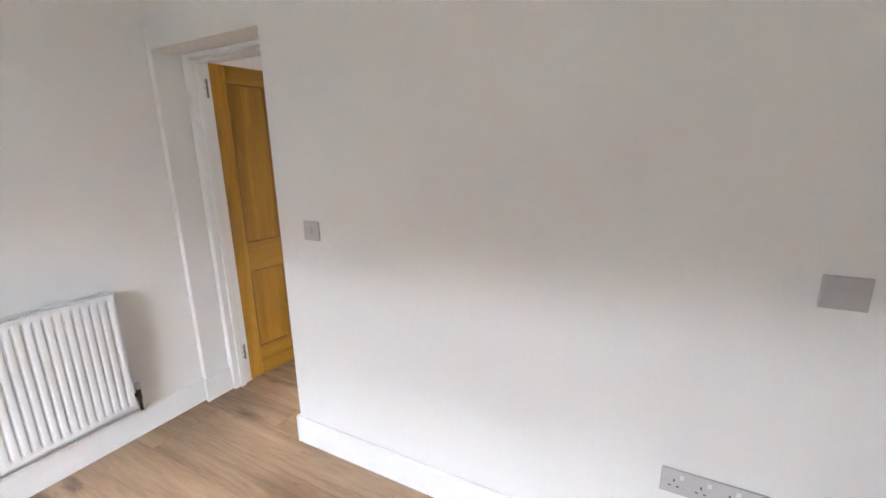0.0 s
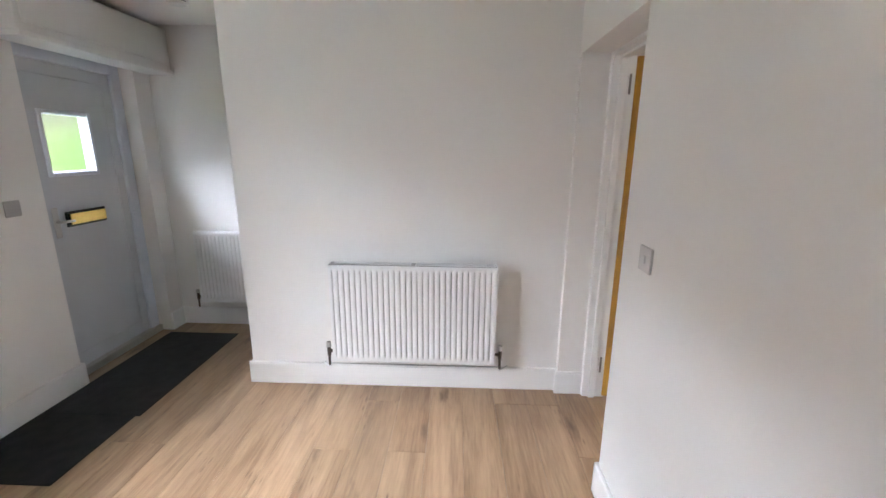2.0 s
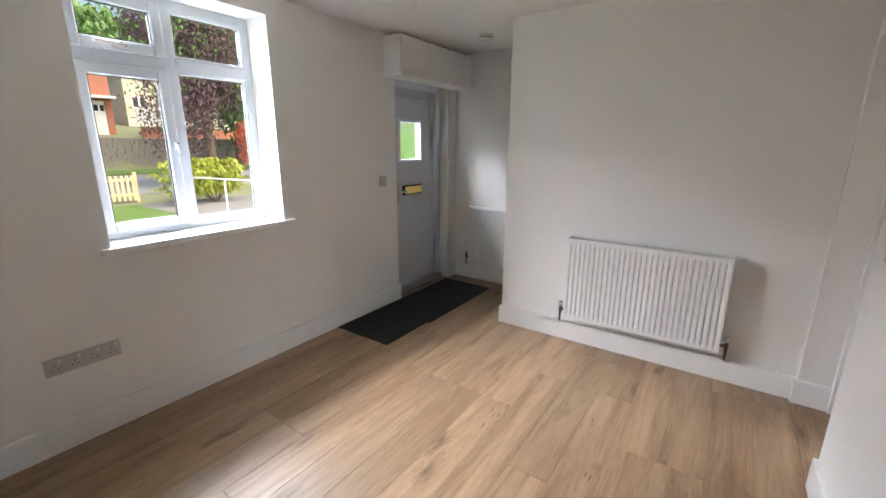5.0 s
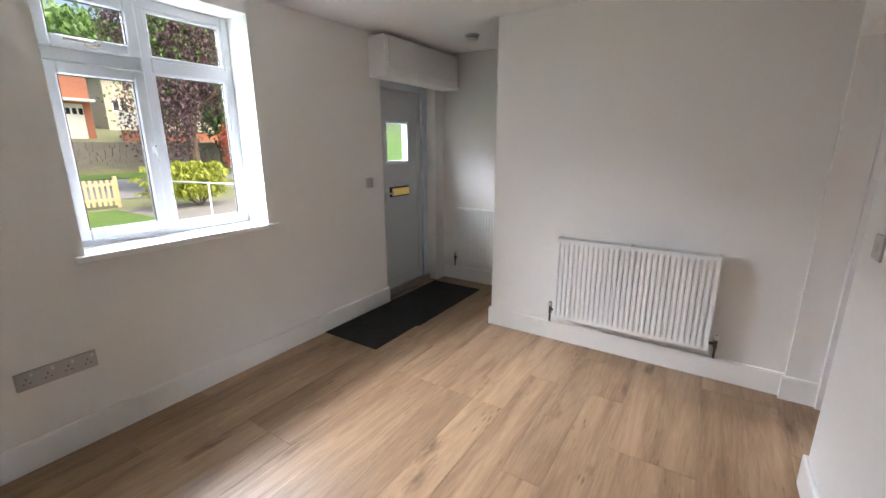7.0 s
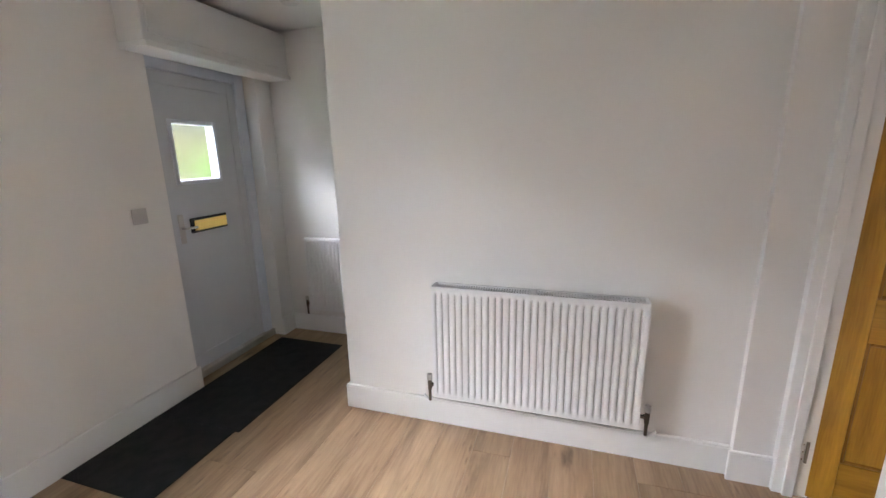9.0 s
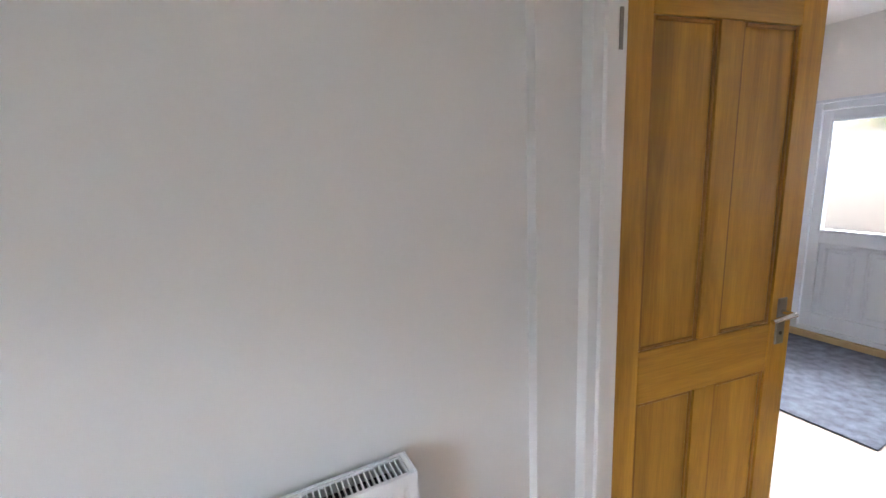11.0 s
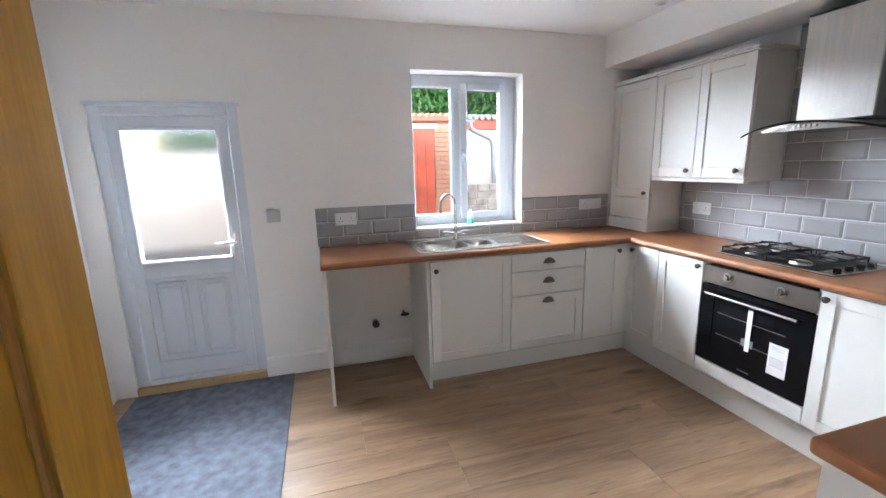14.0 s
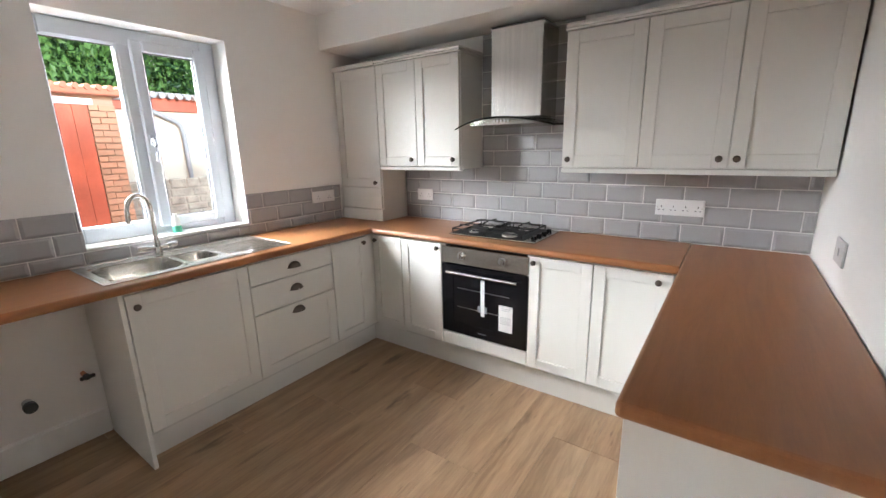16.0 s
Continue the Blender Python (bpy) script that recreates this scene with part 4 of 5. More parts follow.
for gx0, gx1 in ((1.685, 1.918), (1.934, 2.166)):
    b = bmesh.new()
    z = WT + 0.038
    for gy in (hy0 + 0.02, -2.868, hy1 - 0.02):
        rod(b, (gx0, gy, z), (gx1, gy, z), 0.0045, seg=8)
    for gx in (gx0 + 0.004, gx1 - 0.004):
        rod(b, (gx, hy0 + 0.02, z), (gx, hy1 - 0.02, z), 0.0045, seg=8)
        for gy in (hy0 + 0.02, hy1 - 0.02):
            rod(b, (gx, gy, WT + 0.0105), (gx, gy, z), 0.0038, seg=8)
    cxx = (gx0 + gx1) / 2
    for cyy in (-2.97, -2.76):
        for s in (-1, 1):
            tube(b, [(cxx + s * 0.034, cyy, z + 0.014), (cxx + s * 0.05, cyy, z + 0.012), (cxx + s * 0.1, cyy, z + 0.012), (cxx + s * 0.112, cyy, z)], 0.0045, seg=8)
            tube(b, [(cxx, cyy + s * 0.03, z + 0.014), (cxx, cyy + s * 0.045, z + 0.012), (cxx, cyy + s * 0.085, z + 0.012), (cxx, cyy + s * 0.094, z)], 0.0045, seg=8)
    part("pan_support", b, IRON, hb, "black enamelled wire pan support", smooth=True)
for i in range(4):
    y = -2.99 + i * 0.08
    k = rod(bmesh.new(), (hx0 + 0.04, y, WT + 0.009), (hx0 + 0.04, y, WT + 0.028), 0.016, 0.014, seg=18)
    part("control_knob", k, BLACK, hb, "black control knob", smooth=True)

# wall cupboards
MW = up(MB, -2.84 - FB)
W0, W1 = 1.325, 2.015


def wall_cabinet(x0, x1, splits, knobs, label, right_panel):
    u = unit("wall_cabinet", ((x0 + x1) / 2, -2.99, 1.30), label, "wall cabinet")
    part("carcass", bx(x0, x1, KY + 0.012, -2.842, W0 - 0.002, W1 + 0.002), CAB, u)
    part("pelmet", bx(x0 - 0.001, x1 + 0.001, -2.862, -2.822, W0 - 0.028, W0 - 0.0025, bevel=0.003), CAB, u, "light pelmet strip")
    part("bottom_board", bx(x0, x1, KY + 0.012, -2.863, W0 - 0.018, W0 - 0.0025), CAB, u)
    b = bx(x0 - 0.008, x1 + 0.008, KY + 0.012, -2.812, W1 + 0.0025, W1 + 0.014, bevel=0.003)
    box(b, x0 - 0.016, x1 + 0.016 if right_panel else x1, KY + 0.012, -2.802, W1 + 0.014, W1 + 0.032, bevel=0.004)
    part("cornice", b, CAB, u, "moulded cornice")
    for (a, c), ku in zip(splits, knobs):
        dd = shaker(MW, a, c, W0, W1, u, rail=0.062)
        knob(MW, ku, W0 + 0.045, dd)
    return u


wall_cabinet(2.192, 2.892, ((2.192, 2.540), (2.540, 2.892)), (2.237, 2.580), "pale grey two-door shaker wall cupboard", False)
wall_cabinet(0.388, 1.522, ((0.388, 0.757), (0.757, 1.134), (1.134, 1.522)), (0.727, 0.794, 1.485), "pale grey three-door shaker wall cupboard", False)
u = unit("boiler_cupboard", (3.13, -2.99, WT), "tall pale grey corner cupboard standing on the worktop", "cabinet")
part("carcass", bx(2.896, KX - 0.01, KY + 0.012, -2.842, WT + 0.0005, W1 + 0.002), CAB, u)
dd = shaker(MW, 2.896, KX - 0.012, 1.165, W1, u, rail=0.062)
knob(MW, 2.938, 1.20, dd)
shaker(MW, 2.896, KX - 0.012, 1.00, 1.162, u, "drawer_front", True)
part("foot_board", bx(2.886, KX - 0.012, -2.842, -2.812, WT + 0.0005, 0.997, bevel=0.003), CAB, u)
part("cornice", bx(2.892, KX - 0.011, KY + 0.012, -2.802, W1 + 0.0025, W1 + 0.032, bevel=0.004), CAB, u)

# cooker hood
hd = thing("cooker_hood", (1.835, -2.98, 1.56), "stainless steel chimney cooker hood with curved glass canopy", "cooker hood")
part("chimney", bx(1.672, 1.992, KY + 0.012, -2.868, 1.612, 2.112, bevel=0.004), STEEL, hd)
part("chimney_rim", bx(1.670, 1.994, KY + 0.0125, -2.866, 2.1125, 2.118, bevel=0.001), DARKPL, hd, "dark folded top edge")
b = bmesh.new()
vs = []
n = 16
for i in range(n + 1):
    x = 1.525 + 0.62 * i / n
    q = (x - 1.835) / 0.31
    front = -2.635 - 0.07 * q * q
    z = 1.613 - 0.05 * q * q
    vs.append([b.verts.new(p) for p in ((x, front, z - 0.012), (x, KY + 0.013, z), (x, KY + 0.013, z + 0.006), (x, front, z - 0.006))])
for i in range(n):
    for k in range(4):
        b.faces.new((vs[i][k], vs[i + 1][k], vs[i + 1][(k + 1) % 4], vs[i][(k + 1) % 4]))
b.faces.new(vs[0])
b.faces.new(vs[-1][::-1])
gc = part("glass_canopy", b, SMOKED, hd, "curved clear glass canopy", smooth=True)
b = bmesh.new()
for i in range(n):
    a, c = [(1.525 + 0.62 * j / n, (1.525 + 0.62 * j / n - 1.835) / 0.31) for j in (i, i + 1)]
    rod(b, (a[0], -2.634 - 0.07 * a[1] ** 2, 1.601 - 0.05 * a[1] ** 2), (c[0], -2.634 - 0.07 * c[1] ** 2, 1.601 - 0.05 * c[1] ** 2), 0.0042, seg=6)
part("glass_edge", b, OVENGLASS, gc, "dark polished glass edge")
b = bmesh.new()
vs = []
for i in range(n + 1):
    x = 1.62 + 0.43 * i / n
    q = (x - 1.835) / 0.31
    vs.append([b.verts.new((x, -2.70 - 0.045 * q * q, 1.566)), b.verts.new((x, -2.70 - 0.045 * q * q, 1.602 - 0.05 * q * q)), b.verts.new((x, KY + 0.014, 1.604 - 0.05 * q * q)), b.verts.new((x, KY + 0.014, 1.566))])
for i in range(n):
    for k in range(4):
        b.faces.new((vs[i][k], vs[i + 1][k], vs[i + 1][(k + 1) % 4], vs[i][(k + 1) % 4]))
b.faces.new(vs[0])
b.faces.new(vs[-1][::-1])
bd = part("extractor_body", b, STEEL_H, hd)
for i in range(5):
    part("button", rod(bmesh.new(), (1.79 + i * 0.022, -2.692, 1.585), (1.79 + i * 0.022, -2.705, 1.585), 0.007, seg=12), CHROME, bd)
for s in (1.675, 1.99):
    each("vent_slot", [(s - 0.004, s + 0.004, -3.0, -2.91, 2.02 + k * 0.01, 2.024 + k * 0.01) for k in range(7)], DARKPL, hd)


def socket(name, face, centre, w, h, label, gangs=1, kind="socket", mat=PLASTIC, group="electrical plates"):
    """A plate on a wall. face: the way it looks (+x, -x, +y, -y)."""
    x, y, z = centre
    s = thing(name, centre, label, "switch" if kind == "switch" else "socket", group)
    rot = {"+y": 180, "-y": 0, "+x": 90, "-x": -90}[face]
    m = Matrix.Translation(centre) @ Matrix.Rotation(radians(rot), 4, "Z")
    b = bx(-w / 2, w / 2, -0.009, 0, -h / 2, h / 2, bevel=0.003, seg=2)
    b.transform(m)
    p = part("plate", b, mat, s)
    g = w / gangs
    for i in range(gangs):
        c = -w / 2 + g * (i + 0.5)
        if kind == "switch":
            b = bx(c - 0.008, c + 0.008, -0.013, -0.008, -0.014, 0.014, bevel=0.002)
            b.transform(m)
            part("rocker", b, mat, p)
        elif kind == "socket":
            for px, pz, pw, ph in ((0, 0.012, 0.004, 0.01), (-0.011, -0.008, 0.008, 0.004), (0.011, -0.008, 0.008, 0.004)):
                b = bx(c + px - pw / 2, c + px + pw / 2, -0.0096, -0.0088, pz - ph / 2 - 0.006, pz + ph / 2 - 0.006)
                b.transform(m)
                part("pin_hole", b, DARKPL, p)
            b = bx(c - 0.006 + 0.02, c + 0.006 + 0.02, -0.012, -0.0088, 0.014, 0.032, bevel=0.0015)
            b.transform(m)
            part("rocker", b, PLASTIC, p)
        if kind in ("switch", "socket"):
            continue
        b = bx(c - 0.012, c + 0.012, -0.0105, -0.0088, -0.012, 0.012, bevel=0.001)
        b.transform(m)
        part("fuse_cover", b, mat, p)
    for sx_ in (-1, 1):
        b = rod(bmesh.new(), (sx_ * (w / 2 - 0.012), -0.0085, 0), (sx_ * (w / 2 - 0.012), -0.0098, 0), 0.0035, seg=8)
        b.transform(m)
        part("screw", b, SATIN, p)
    return s


socket("double_socket", "-x", (KX - 0.0135, -0.645, 1.095), 0.146, 0.086, "white double socket on the grey tiles", 2)
socket("double_socket", "-x", (KX - 0.012, -2.62, 1.10), 0.21, 0.086, "white wide socket plate on the grey tiles", 2)
socket("fused_spur", "-x", (KX, -0.178, 1.143), 0.086, 0.086, "grey-white fused spur plate by the back door", 1, "spur", GREYPL)
socket("double_socket", "+y", (2.695, KY + 0.012, 1.095), 0.146, 0.086, "white socket on the grey tiles under the wall cupboard", 2)
socket("double_socket", "+y", (0.952, KY + 0.012, 1.10), 0.235, 0.088, "white four-gang socket strip on the grey tiles", 4)
socket("wall_switch", "+x", (PX, -2.50, 1.055), 0.146, 0.088, "grey-white switch plate above the peninsula worktop", 1, "switch", GREYPL)
socket("light_switch", "-x", (0, -1.03, 1.135), 0.088, 0.086, "grey-white light switch by the inner doorway", 1, "switch", GREYPL)
socket("blank_plate", "-x", (0, -2.79, 1.115), 0.095, 0.085, "white blank plate high on the living room wall", 1, "spur", GREYPL)
socket("double_socket", "-x", (0, -2.60, 0.445), 0.292, 0.086, "grey-white four-gang socket strip above the skirting", 4, "socket", GREYPL)
socket("double_socket", "+x", (FX, -2.495, 0.440), 0.30, 0.088, "grey-white four-gang socket strip under the window", 4, "socket", GREYPL)
socket("fused_spur", "+x", (FX, -0.288, 1.165), 0.082, 0.086, "grey-white plate beside the front door", 1, "spur", GREYPL)

# pipe stubs in the appliance gap
for y, z, label in ((-0.803, 0.315, "dark capped waste pipe on the gap's wall"), (-1.02, 0.365, "dark appliance valve on the gap's wall")):
    v = thing("pipe_valve", (KX, y, z), label, "pipe")
    b = rod(bmesh.new(), (KX, y, z), (KX - 0.05, y, z), 0.02 if y > -0.9 else 0.011, seg=16)
    part("stub", b, SATIN if y > -0.9 else COPPER, v, smooth=True)
    b = rod(bmesh.new(), (KX - 0.05, y, z), (KX - 0.075, y, z), 0.026 if y > -0.9 else 0.014, seg=16)
    if y < -0.9:
        box(b, KX - 0.085, KX - 0.07, y - 0.03, y + 0.03, z - 0.006, z + 0.012, bevel=0.003)
    part("cap", b, DARKPL, v, smooth=True)

rg = thing("rug", (2.66, 0.27, 0), "blue-grey mottled washable rug at the back door", "rug")
part("carpet_face", bx(2.02, 3.315, -0.21, 0.77, 0.001, 0.009, bevel=0.003), RUG, rg)

for x, y in ((2.63, -0.18), (2.67, -2.6), (1.2, -2.6), (1.2, -0.18)):
    dl = thing("downlight", (x, y, CK), "small recessed ceiling downlight, switched off", "lamp", "kitchen downlights")
    b = bmesh.new()
    rod(b, (x, y, CK), (x, y, CK - 0.005), 0.04, 0.036, seg=24)
    part("bezel", b, PLASTIC, dl, smooth=True)
    part("lens", rod(bmesh.new(), (x, y, CK - 0.005), (x, y, CK - 0.0065), 0.024, seg=20), SATIN, dl)

# ---- living room and hall ----


def radiator(w, h, depth, base, label, flutes, turn=0.0):
    """A double-panel radiator. Its own measure: x along the wall, y = 0 at the wall, front at -y, z = 0 at the underside."""
    r = thing("radiator", base, label, "radiator", "radiators", turn)
    back, front = -0.03, -depth

    def P(name, bm, mat=RADW, parent=r, label="", smooth=False):
        return part(name, bm, mat, parent, label, local=True, smooth=smooth)

    def ribbed(y):
        b = bmesh.new()
        side, top, deep = 0.010, 0.030, 0.009
        pitch = (w - 2 * side) / flutes
        xs = [(0.0, 0.0), (side * 0.6, 0.0)]
        for i in range(flutes):
            x = side + i * pitch
            xs += [(x + pitch * 0.16, 0.0), (x + pitch * 0.26, deep * 0.35), (x + pitch * 0.36, deep), (x + pitch * 0.52, deep), (x + pitch * 0.62, deep * 0.35), (x + pitch * 0.72, 0.0)]
        xs += [(w - side * 0.6, 0.0), (w, 0.0)]
        rows = [(0.002, 0.0, 0.014), (0.0, 0.0, 0.003), (0.003, 0.0, 0.0), (top, 0.0, 0.0), (top + 0.016, 1.0, 0.0), (h - top - 0.016, 1.0, 0.0), (h - top, 0.0, 0.0), (h - 0.004, 0.0, 0.0), (h, 0.0, 0.003), (h - 0.001, 0.0, 0.014)]
        grid = [[b.verts.new((x, y + d * k + o, z)) for x, d in xs] for z, k, o in rows]
        for i in range(len(rows) - 1):
            for j in range(len(xs) - 1):
                b.faces.new((grid[i][j], grid[i][j + 1], grid[i + 1][j + 1], grid[i + 1][j]))
        box(b, 0.001, w - 0.001, y + 0.0125, y + 0.0145, 0.003, h - 0.002)
        return b

    P("front_panel", ribbed(front), smooth=True)
    P("back_panel", bx(0.004, w - 0.004, back - 0.012, back, 0.004, h - 0.004, bevel=0.003))
    for x0, x1 in ((-0.002, 0.004), (w - 0.004, w + 0.002)):
        P("side_panel", bx(x0, x1, front + 0.003, back, 0.02, h + 0.002, bevel=0.002))
    b = bmesh.new()
    for a in ((0.004, w - 0.004, front + 0.004, front + 0.012), (0.004, w - 0.004, back - 0.008, back), (w / 2 - 0.012, w / 2 + 0.012, front + 0.012, back - 0.008), (0.004, 0.014, front + 0.012, back - 0.008), (w - 0.014, w - 0.004, front + 0.012, back - 0.008)):
        box(b, *a, h - 0.008, h)
    g = P("top_grille", b)
    x = 0.016
    slat = None
    while x < w - 0.018:
        if abs(x - w / 2) > 0.016:
            if slat is None:
                slat = part("slat", bx(0, 0.0026, front + 0.012, back - 0.008, h - 0.016, h - 0.004), RADW, g, local=True)
                slat.location.x = x
            else:
                o = new("slat", slat.data)
                o.parent, o.location = g, (x, 0, 0)
        x += 0.0125
    # a dark box stands in for the shade between the two panels
    P("gap_shade", bx(0.03, w - 0.03, front + 0.016, back - 0.010, 0.03, h - 0.03), DARKPL, label="dark block put in for the shade between the panels")
    for s in (0, 1):
        x = -0.006 if s == 0 else w + 0.006
        o = -1 if s == 0 else 1
        ym = (front + back) / 2 + 0.005
        b = bmesh.new()
        rod(b, (x - o * 0.02, ym, 0.045), (x + o * 0.028, ym, 0.045), 0.009)
        rod(b, (x + o * 0.016, ym, 0.045), (x + o * 0.022, ym, 0.045), 0.013, seg=6)
        rod(b, (x + o * 0.032, ym, 0.015), (x + o * 0.032, ym, 0.075), 0.011)
        v = P("valve", b, BRASSK, label="dark metal radiator valve", smooth=True)
        part("valve_cap", rod(bmesh.new(), (x + o * 0.032, ym, 0.075), (x + o * 0.032, ym, 0.105), 0.015, 0.013), SATIN if s == 0 else PLASTIC, v, local=True, smooth=True)
        b = tube(bmesh.new(), [(x + o * 0.032, ym, 0.015), (x + o * 0.032, ym, -0.05)], 0.0075)
        part("tail_pipe", b, BRASSK, v, local=True, smooth=True)
        b = tube(bmesh.new(), [(x + o * 0.032, ym, -0.045), (x + o * 0.036, ym + 0.01, -0.062), (x + o * 0.06, (ym - 0.0) * 0.55, -0.062), (x + o * 0.085, -0.004, -0.066)], 0.0075)
        part("supply_pipe", b, RADW, v, local=True, smooth=True)
    for x in (w * 0.18, w * 0.82):
        P("bracket", bx(x - 0.02, x + 0.02, back, 0.0, 0.05, h - 0.08), RADW)
    return r


radiator(0.985, 0.612, 0.112, (-1.388, 0, 0.22), "long white panel radiator on the wall by the inner doorway", 29)
radiator(0.50, 0.612, 0.07, (-2.80, HALL, 0.215), "short white panel radiator on the hall wall", 15)

mt = thing("door_mat", (-2.72, -0.12, 0), "black rubber-backed mat runner inside the front door", "mat")
b = bx(FX + 0.02, -2.425, -0.40, 0.685, 0.001, 0.007, bevel=0.002)
part("runner", b, MATBLK, mt)
part("runner_end", bx(FX + 0.018, -2.452, -0.905, -0.401, 0.0012, 0.0065, bevel=0.002), MATBLK, mt)

sm = thing("smoke_alarm", (-2.36, 0.33, CL), "white round smoke alarm on the ceiling", "smoke alarm")
b = rod(bmesh.new(), (-2.36, 0.33, CL), (-2.36, 0.33, CL - 0.018), 0.062, seg=32)
part("base", b, PLASTIC, sm, smooth=True)
part("vent_gap", rod(bmesh.new(), (-2.36, 0.33, CL - 0.018), (-2.36, 0.33, CL - 0.026), 0.05, seg=32), DARKPL, sm)
part("cover", rod(bmesh.new(), (-2.36, 0.33, CL - 0.042), (-2.36, 0.33, CL - 0.026), 0.045, 0.058, seg=32), PLASTIC, sm, smooth=True)

# ---- outside, front ----
def profile_ground(x):
    for (xa, za), (xb, zb) in zip(GROUND, GROUND[1:]):
        if xb <= x <= xa:
            return za + (zb - za) * (xa - x) / (xa - xb)
    return GROUND[-1][1]


GROUND = ((400.0, -0.02), (3.62, -0.02), (-3.4, -0.4), (-15.5, -0.4), (-17.0, -0.25), (-24.5, 0.05), (-26.4, 0.1), (-26.6, 1.5), (-31.0, 1.8), (-60.0, 5.0), (-400.0, 30.0))
b = bmesh.new()
rows = [[b.verts.new((x, y, z)) for y in (-400, -60, -20, 0, 20, 60, 400)] for x, z in GROUND]
for i in range(len(rows) - 1):
    for k in range(6):
        b.faces.new((rows[i][k], rows[i][k + 1], rows[i + 1][k + 1], rows[i + 1][k]))
setting("ground", b, EARTH, "rough green ground running out to the horizon", "ground")


def strip(name, x0, x1, y0, y1, lift, mat, label, category):
    xs = sorted({x0, x1, *[x for x, _ in GROUND if x0 < x < x1]})
    b = bmesh.new()
    rows = [[b.verts.new((x, y, profile_ground(x) + lift)) for y in (y0, y1)] for x in xs]
    for i in range(len(rows) - 1):
        b.faces.new((rows[i][0], rows[i + 1][0], rows[i + 1][1], rows[i][1]))
    return setting(name, b, mat, label, category)


strip("lawn", -15.6, -3.6, -12, 2.0, 0.02, LAWN, "bright mown front lawn", "lawn")
strip("path", -15.4, -3.6, 2.05, 9.0, 0.015, CONC, "pale concrete front path", "path")
strip("road", -23.5, -17.2, -60, 60, 0.02, ASPH, "grey asphalt road", "road")
strip("verge", -26.2, -23.6, -60, 60, 0.05, LAWN, "grass verge below the stone wall", "verge")

rng = random.Random(11)
fx = -16.0
z0 = profile_ground(fx)
fence = thing("picket_fence", (fx, 0.0, z0), "low pale timber picket fence at the end of the lawn", "fence")
for y in (-4.0, -1.9, 0.15, 2.25):
    part("post", bx(fx - 0.05, fx + 0.05, y - 0.05, y + 0.05, z0 - 0.05, z0 + 0.95, bevel=0.01), FENCE, fence)
for z in (0.22, 0.68):
    part("rail", bx(fx + 0.05, fx + 0.09, -4.0, 2.25, z0 + z, z0 + z + 0.08, bevel=0.004), FENCE, fence)
y = -3.9
while y < 2.2:
    part("slat", bx(fx + 0.09, fx + 0.11, y, y + 0.075, z0 + 0.08, z0 + 0.86 + rng.uniform(-0.01, 0.01), bevel=0.006), FENCE, fence)
    y += 0.14

rl = thing("handrail", (-11.0, 3.0, -0.4), "white tubular metal handrail beside the path", "handrail")
hz = profile_ground(-11) + 0.92
pts = ((-13.6, 2.75), (-12.0, 3.0), (-10.6, 3.35), (-9.2, 3.7))
for x, y in pts:
    part("post", rod(bmesh.new(), (x, y, profile_ground(x)), (x, y, hz), 0.022, seg=10), PLASTIC, rl)
part("rail", tube(bmesh.new(), [(x, y, hz) for x, y in pts], 0.024), PLASTIC, rl)

# parked car on the road
cxx, cyy, cz = -19.6, 1.15 - 2.2, profile_ground(-19.6) + 0.02
car = thing("parked_car", (cxx, cyy, cz), "white hatchback parked at the roadside", "car")
side = [(-2.05, 0.35), (-2.0, 0.75), (-1.85, 0.95), (-1.35, 1.42), (0.1, 1.45), (0.55, 1.3), (1.1, 0.98), (1.85, 0.85), (2.1, 0.6), (2.1, 0.32)]
b = bmesh.new()
ends = [[b.verts.new((cxx + dx * (0.86 if z > 1.0 else 1.0), cyy + u, cz + z)) for u, z in side] for dx in (-0.85, 0.85)]
n = len(side)
for k in range(n):
    b.faces.new((ends[0][k], ends[0][(k + 1) % n], ends[1][(k + 1) % n], ends[1][k]))
b.faces.new(ends[0][::-1])
b.faces.new(ends[1])
bmesh.ops.bevel(b, geom=b.edges[:], offset=0.05, segments=2, affect="EDGES")
part("body", b, CARW, car, smooth=True)
win = [(-1.55, 0.98), (-1.25, 1.34), (0.1, 1.37), (0.45, 1.25), (0.85, 1.0)]
b = bmesh.new()
b.faces.new([b.verts.new((cxx + (0.86 - 0.11 * (z - 0.95) / 0.5) - 0.0, cyy + u, cz + z)) for u, z in win])
part("side_window", b, CARG, car)
for u in (-1.3, 1.3):
    wh = part("wheel", rod(bmesh.new(), (cxx + 0.68, cyy + u, cz + 0.31), (cxx + 0.89, cyy + u, cz + 0.31), 0.31, seg=24), DARKPL, car)
    part("rim", rod(bmesh.new(), (cxx + 0.88, cyy + u, cz + 0.31), (cxx + 0.9, cyy + u, cz + 0.31), 0.2, seg=16), SATIN, wh)

# rubble wall with real stones on its face
sw = setting("retaining_wall", bx(-26.9, -26.5, -25, 30, 0, 1.62), STONE, "grey rubble stone retaining wall", "wall")
rng = random.Random(5)
b = bmesh.new()
z = 0.1
while z < 1.6:
    hh = rng.uniform(0.10, 0.2)
    y = -3.0
    while y < 16:
        w = rng.uniform(0.18, 0.5)
        box(b, -26.52, -26.47 + rng.uniform(0, 0.05), y + 0.01, y + w - 0.01, z + 0.008, z + hh - 0.008)
        y += w
    z += hh
tagged(part("stones", b, STONE, sw), kind="stuff")


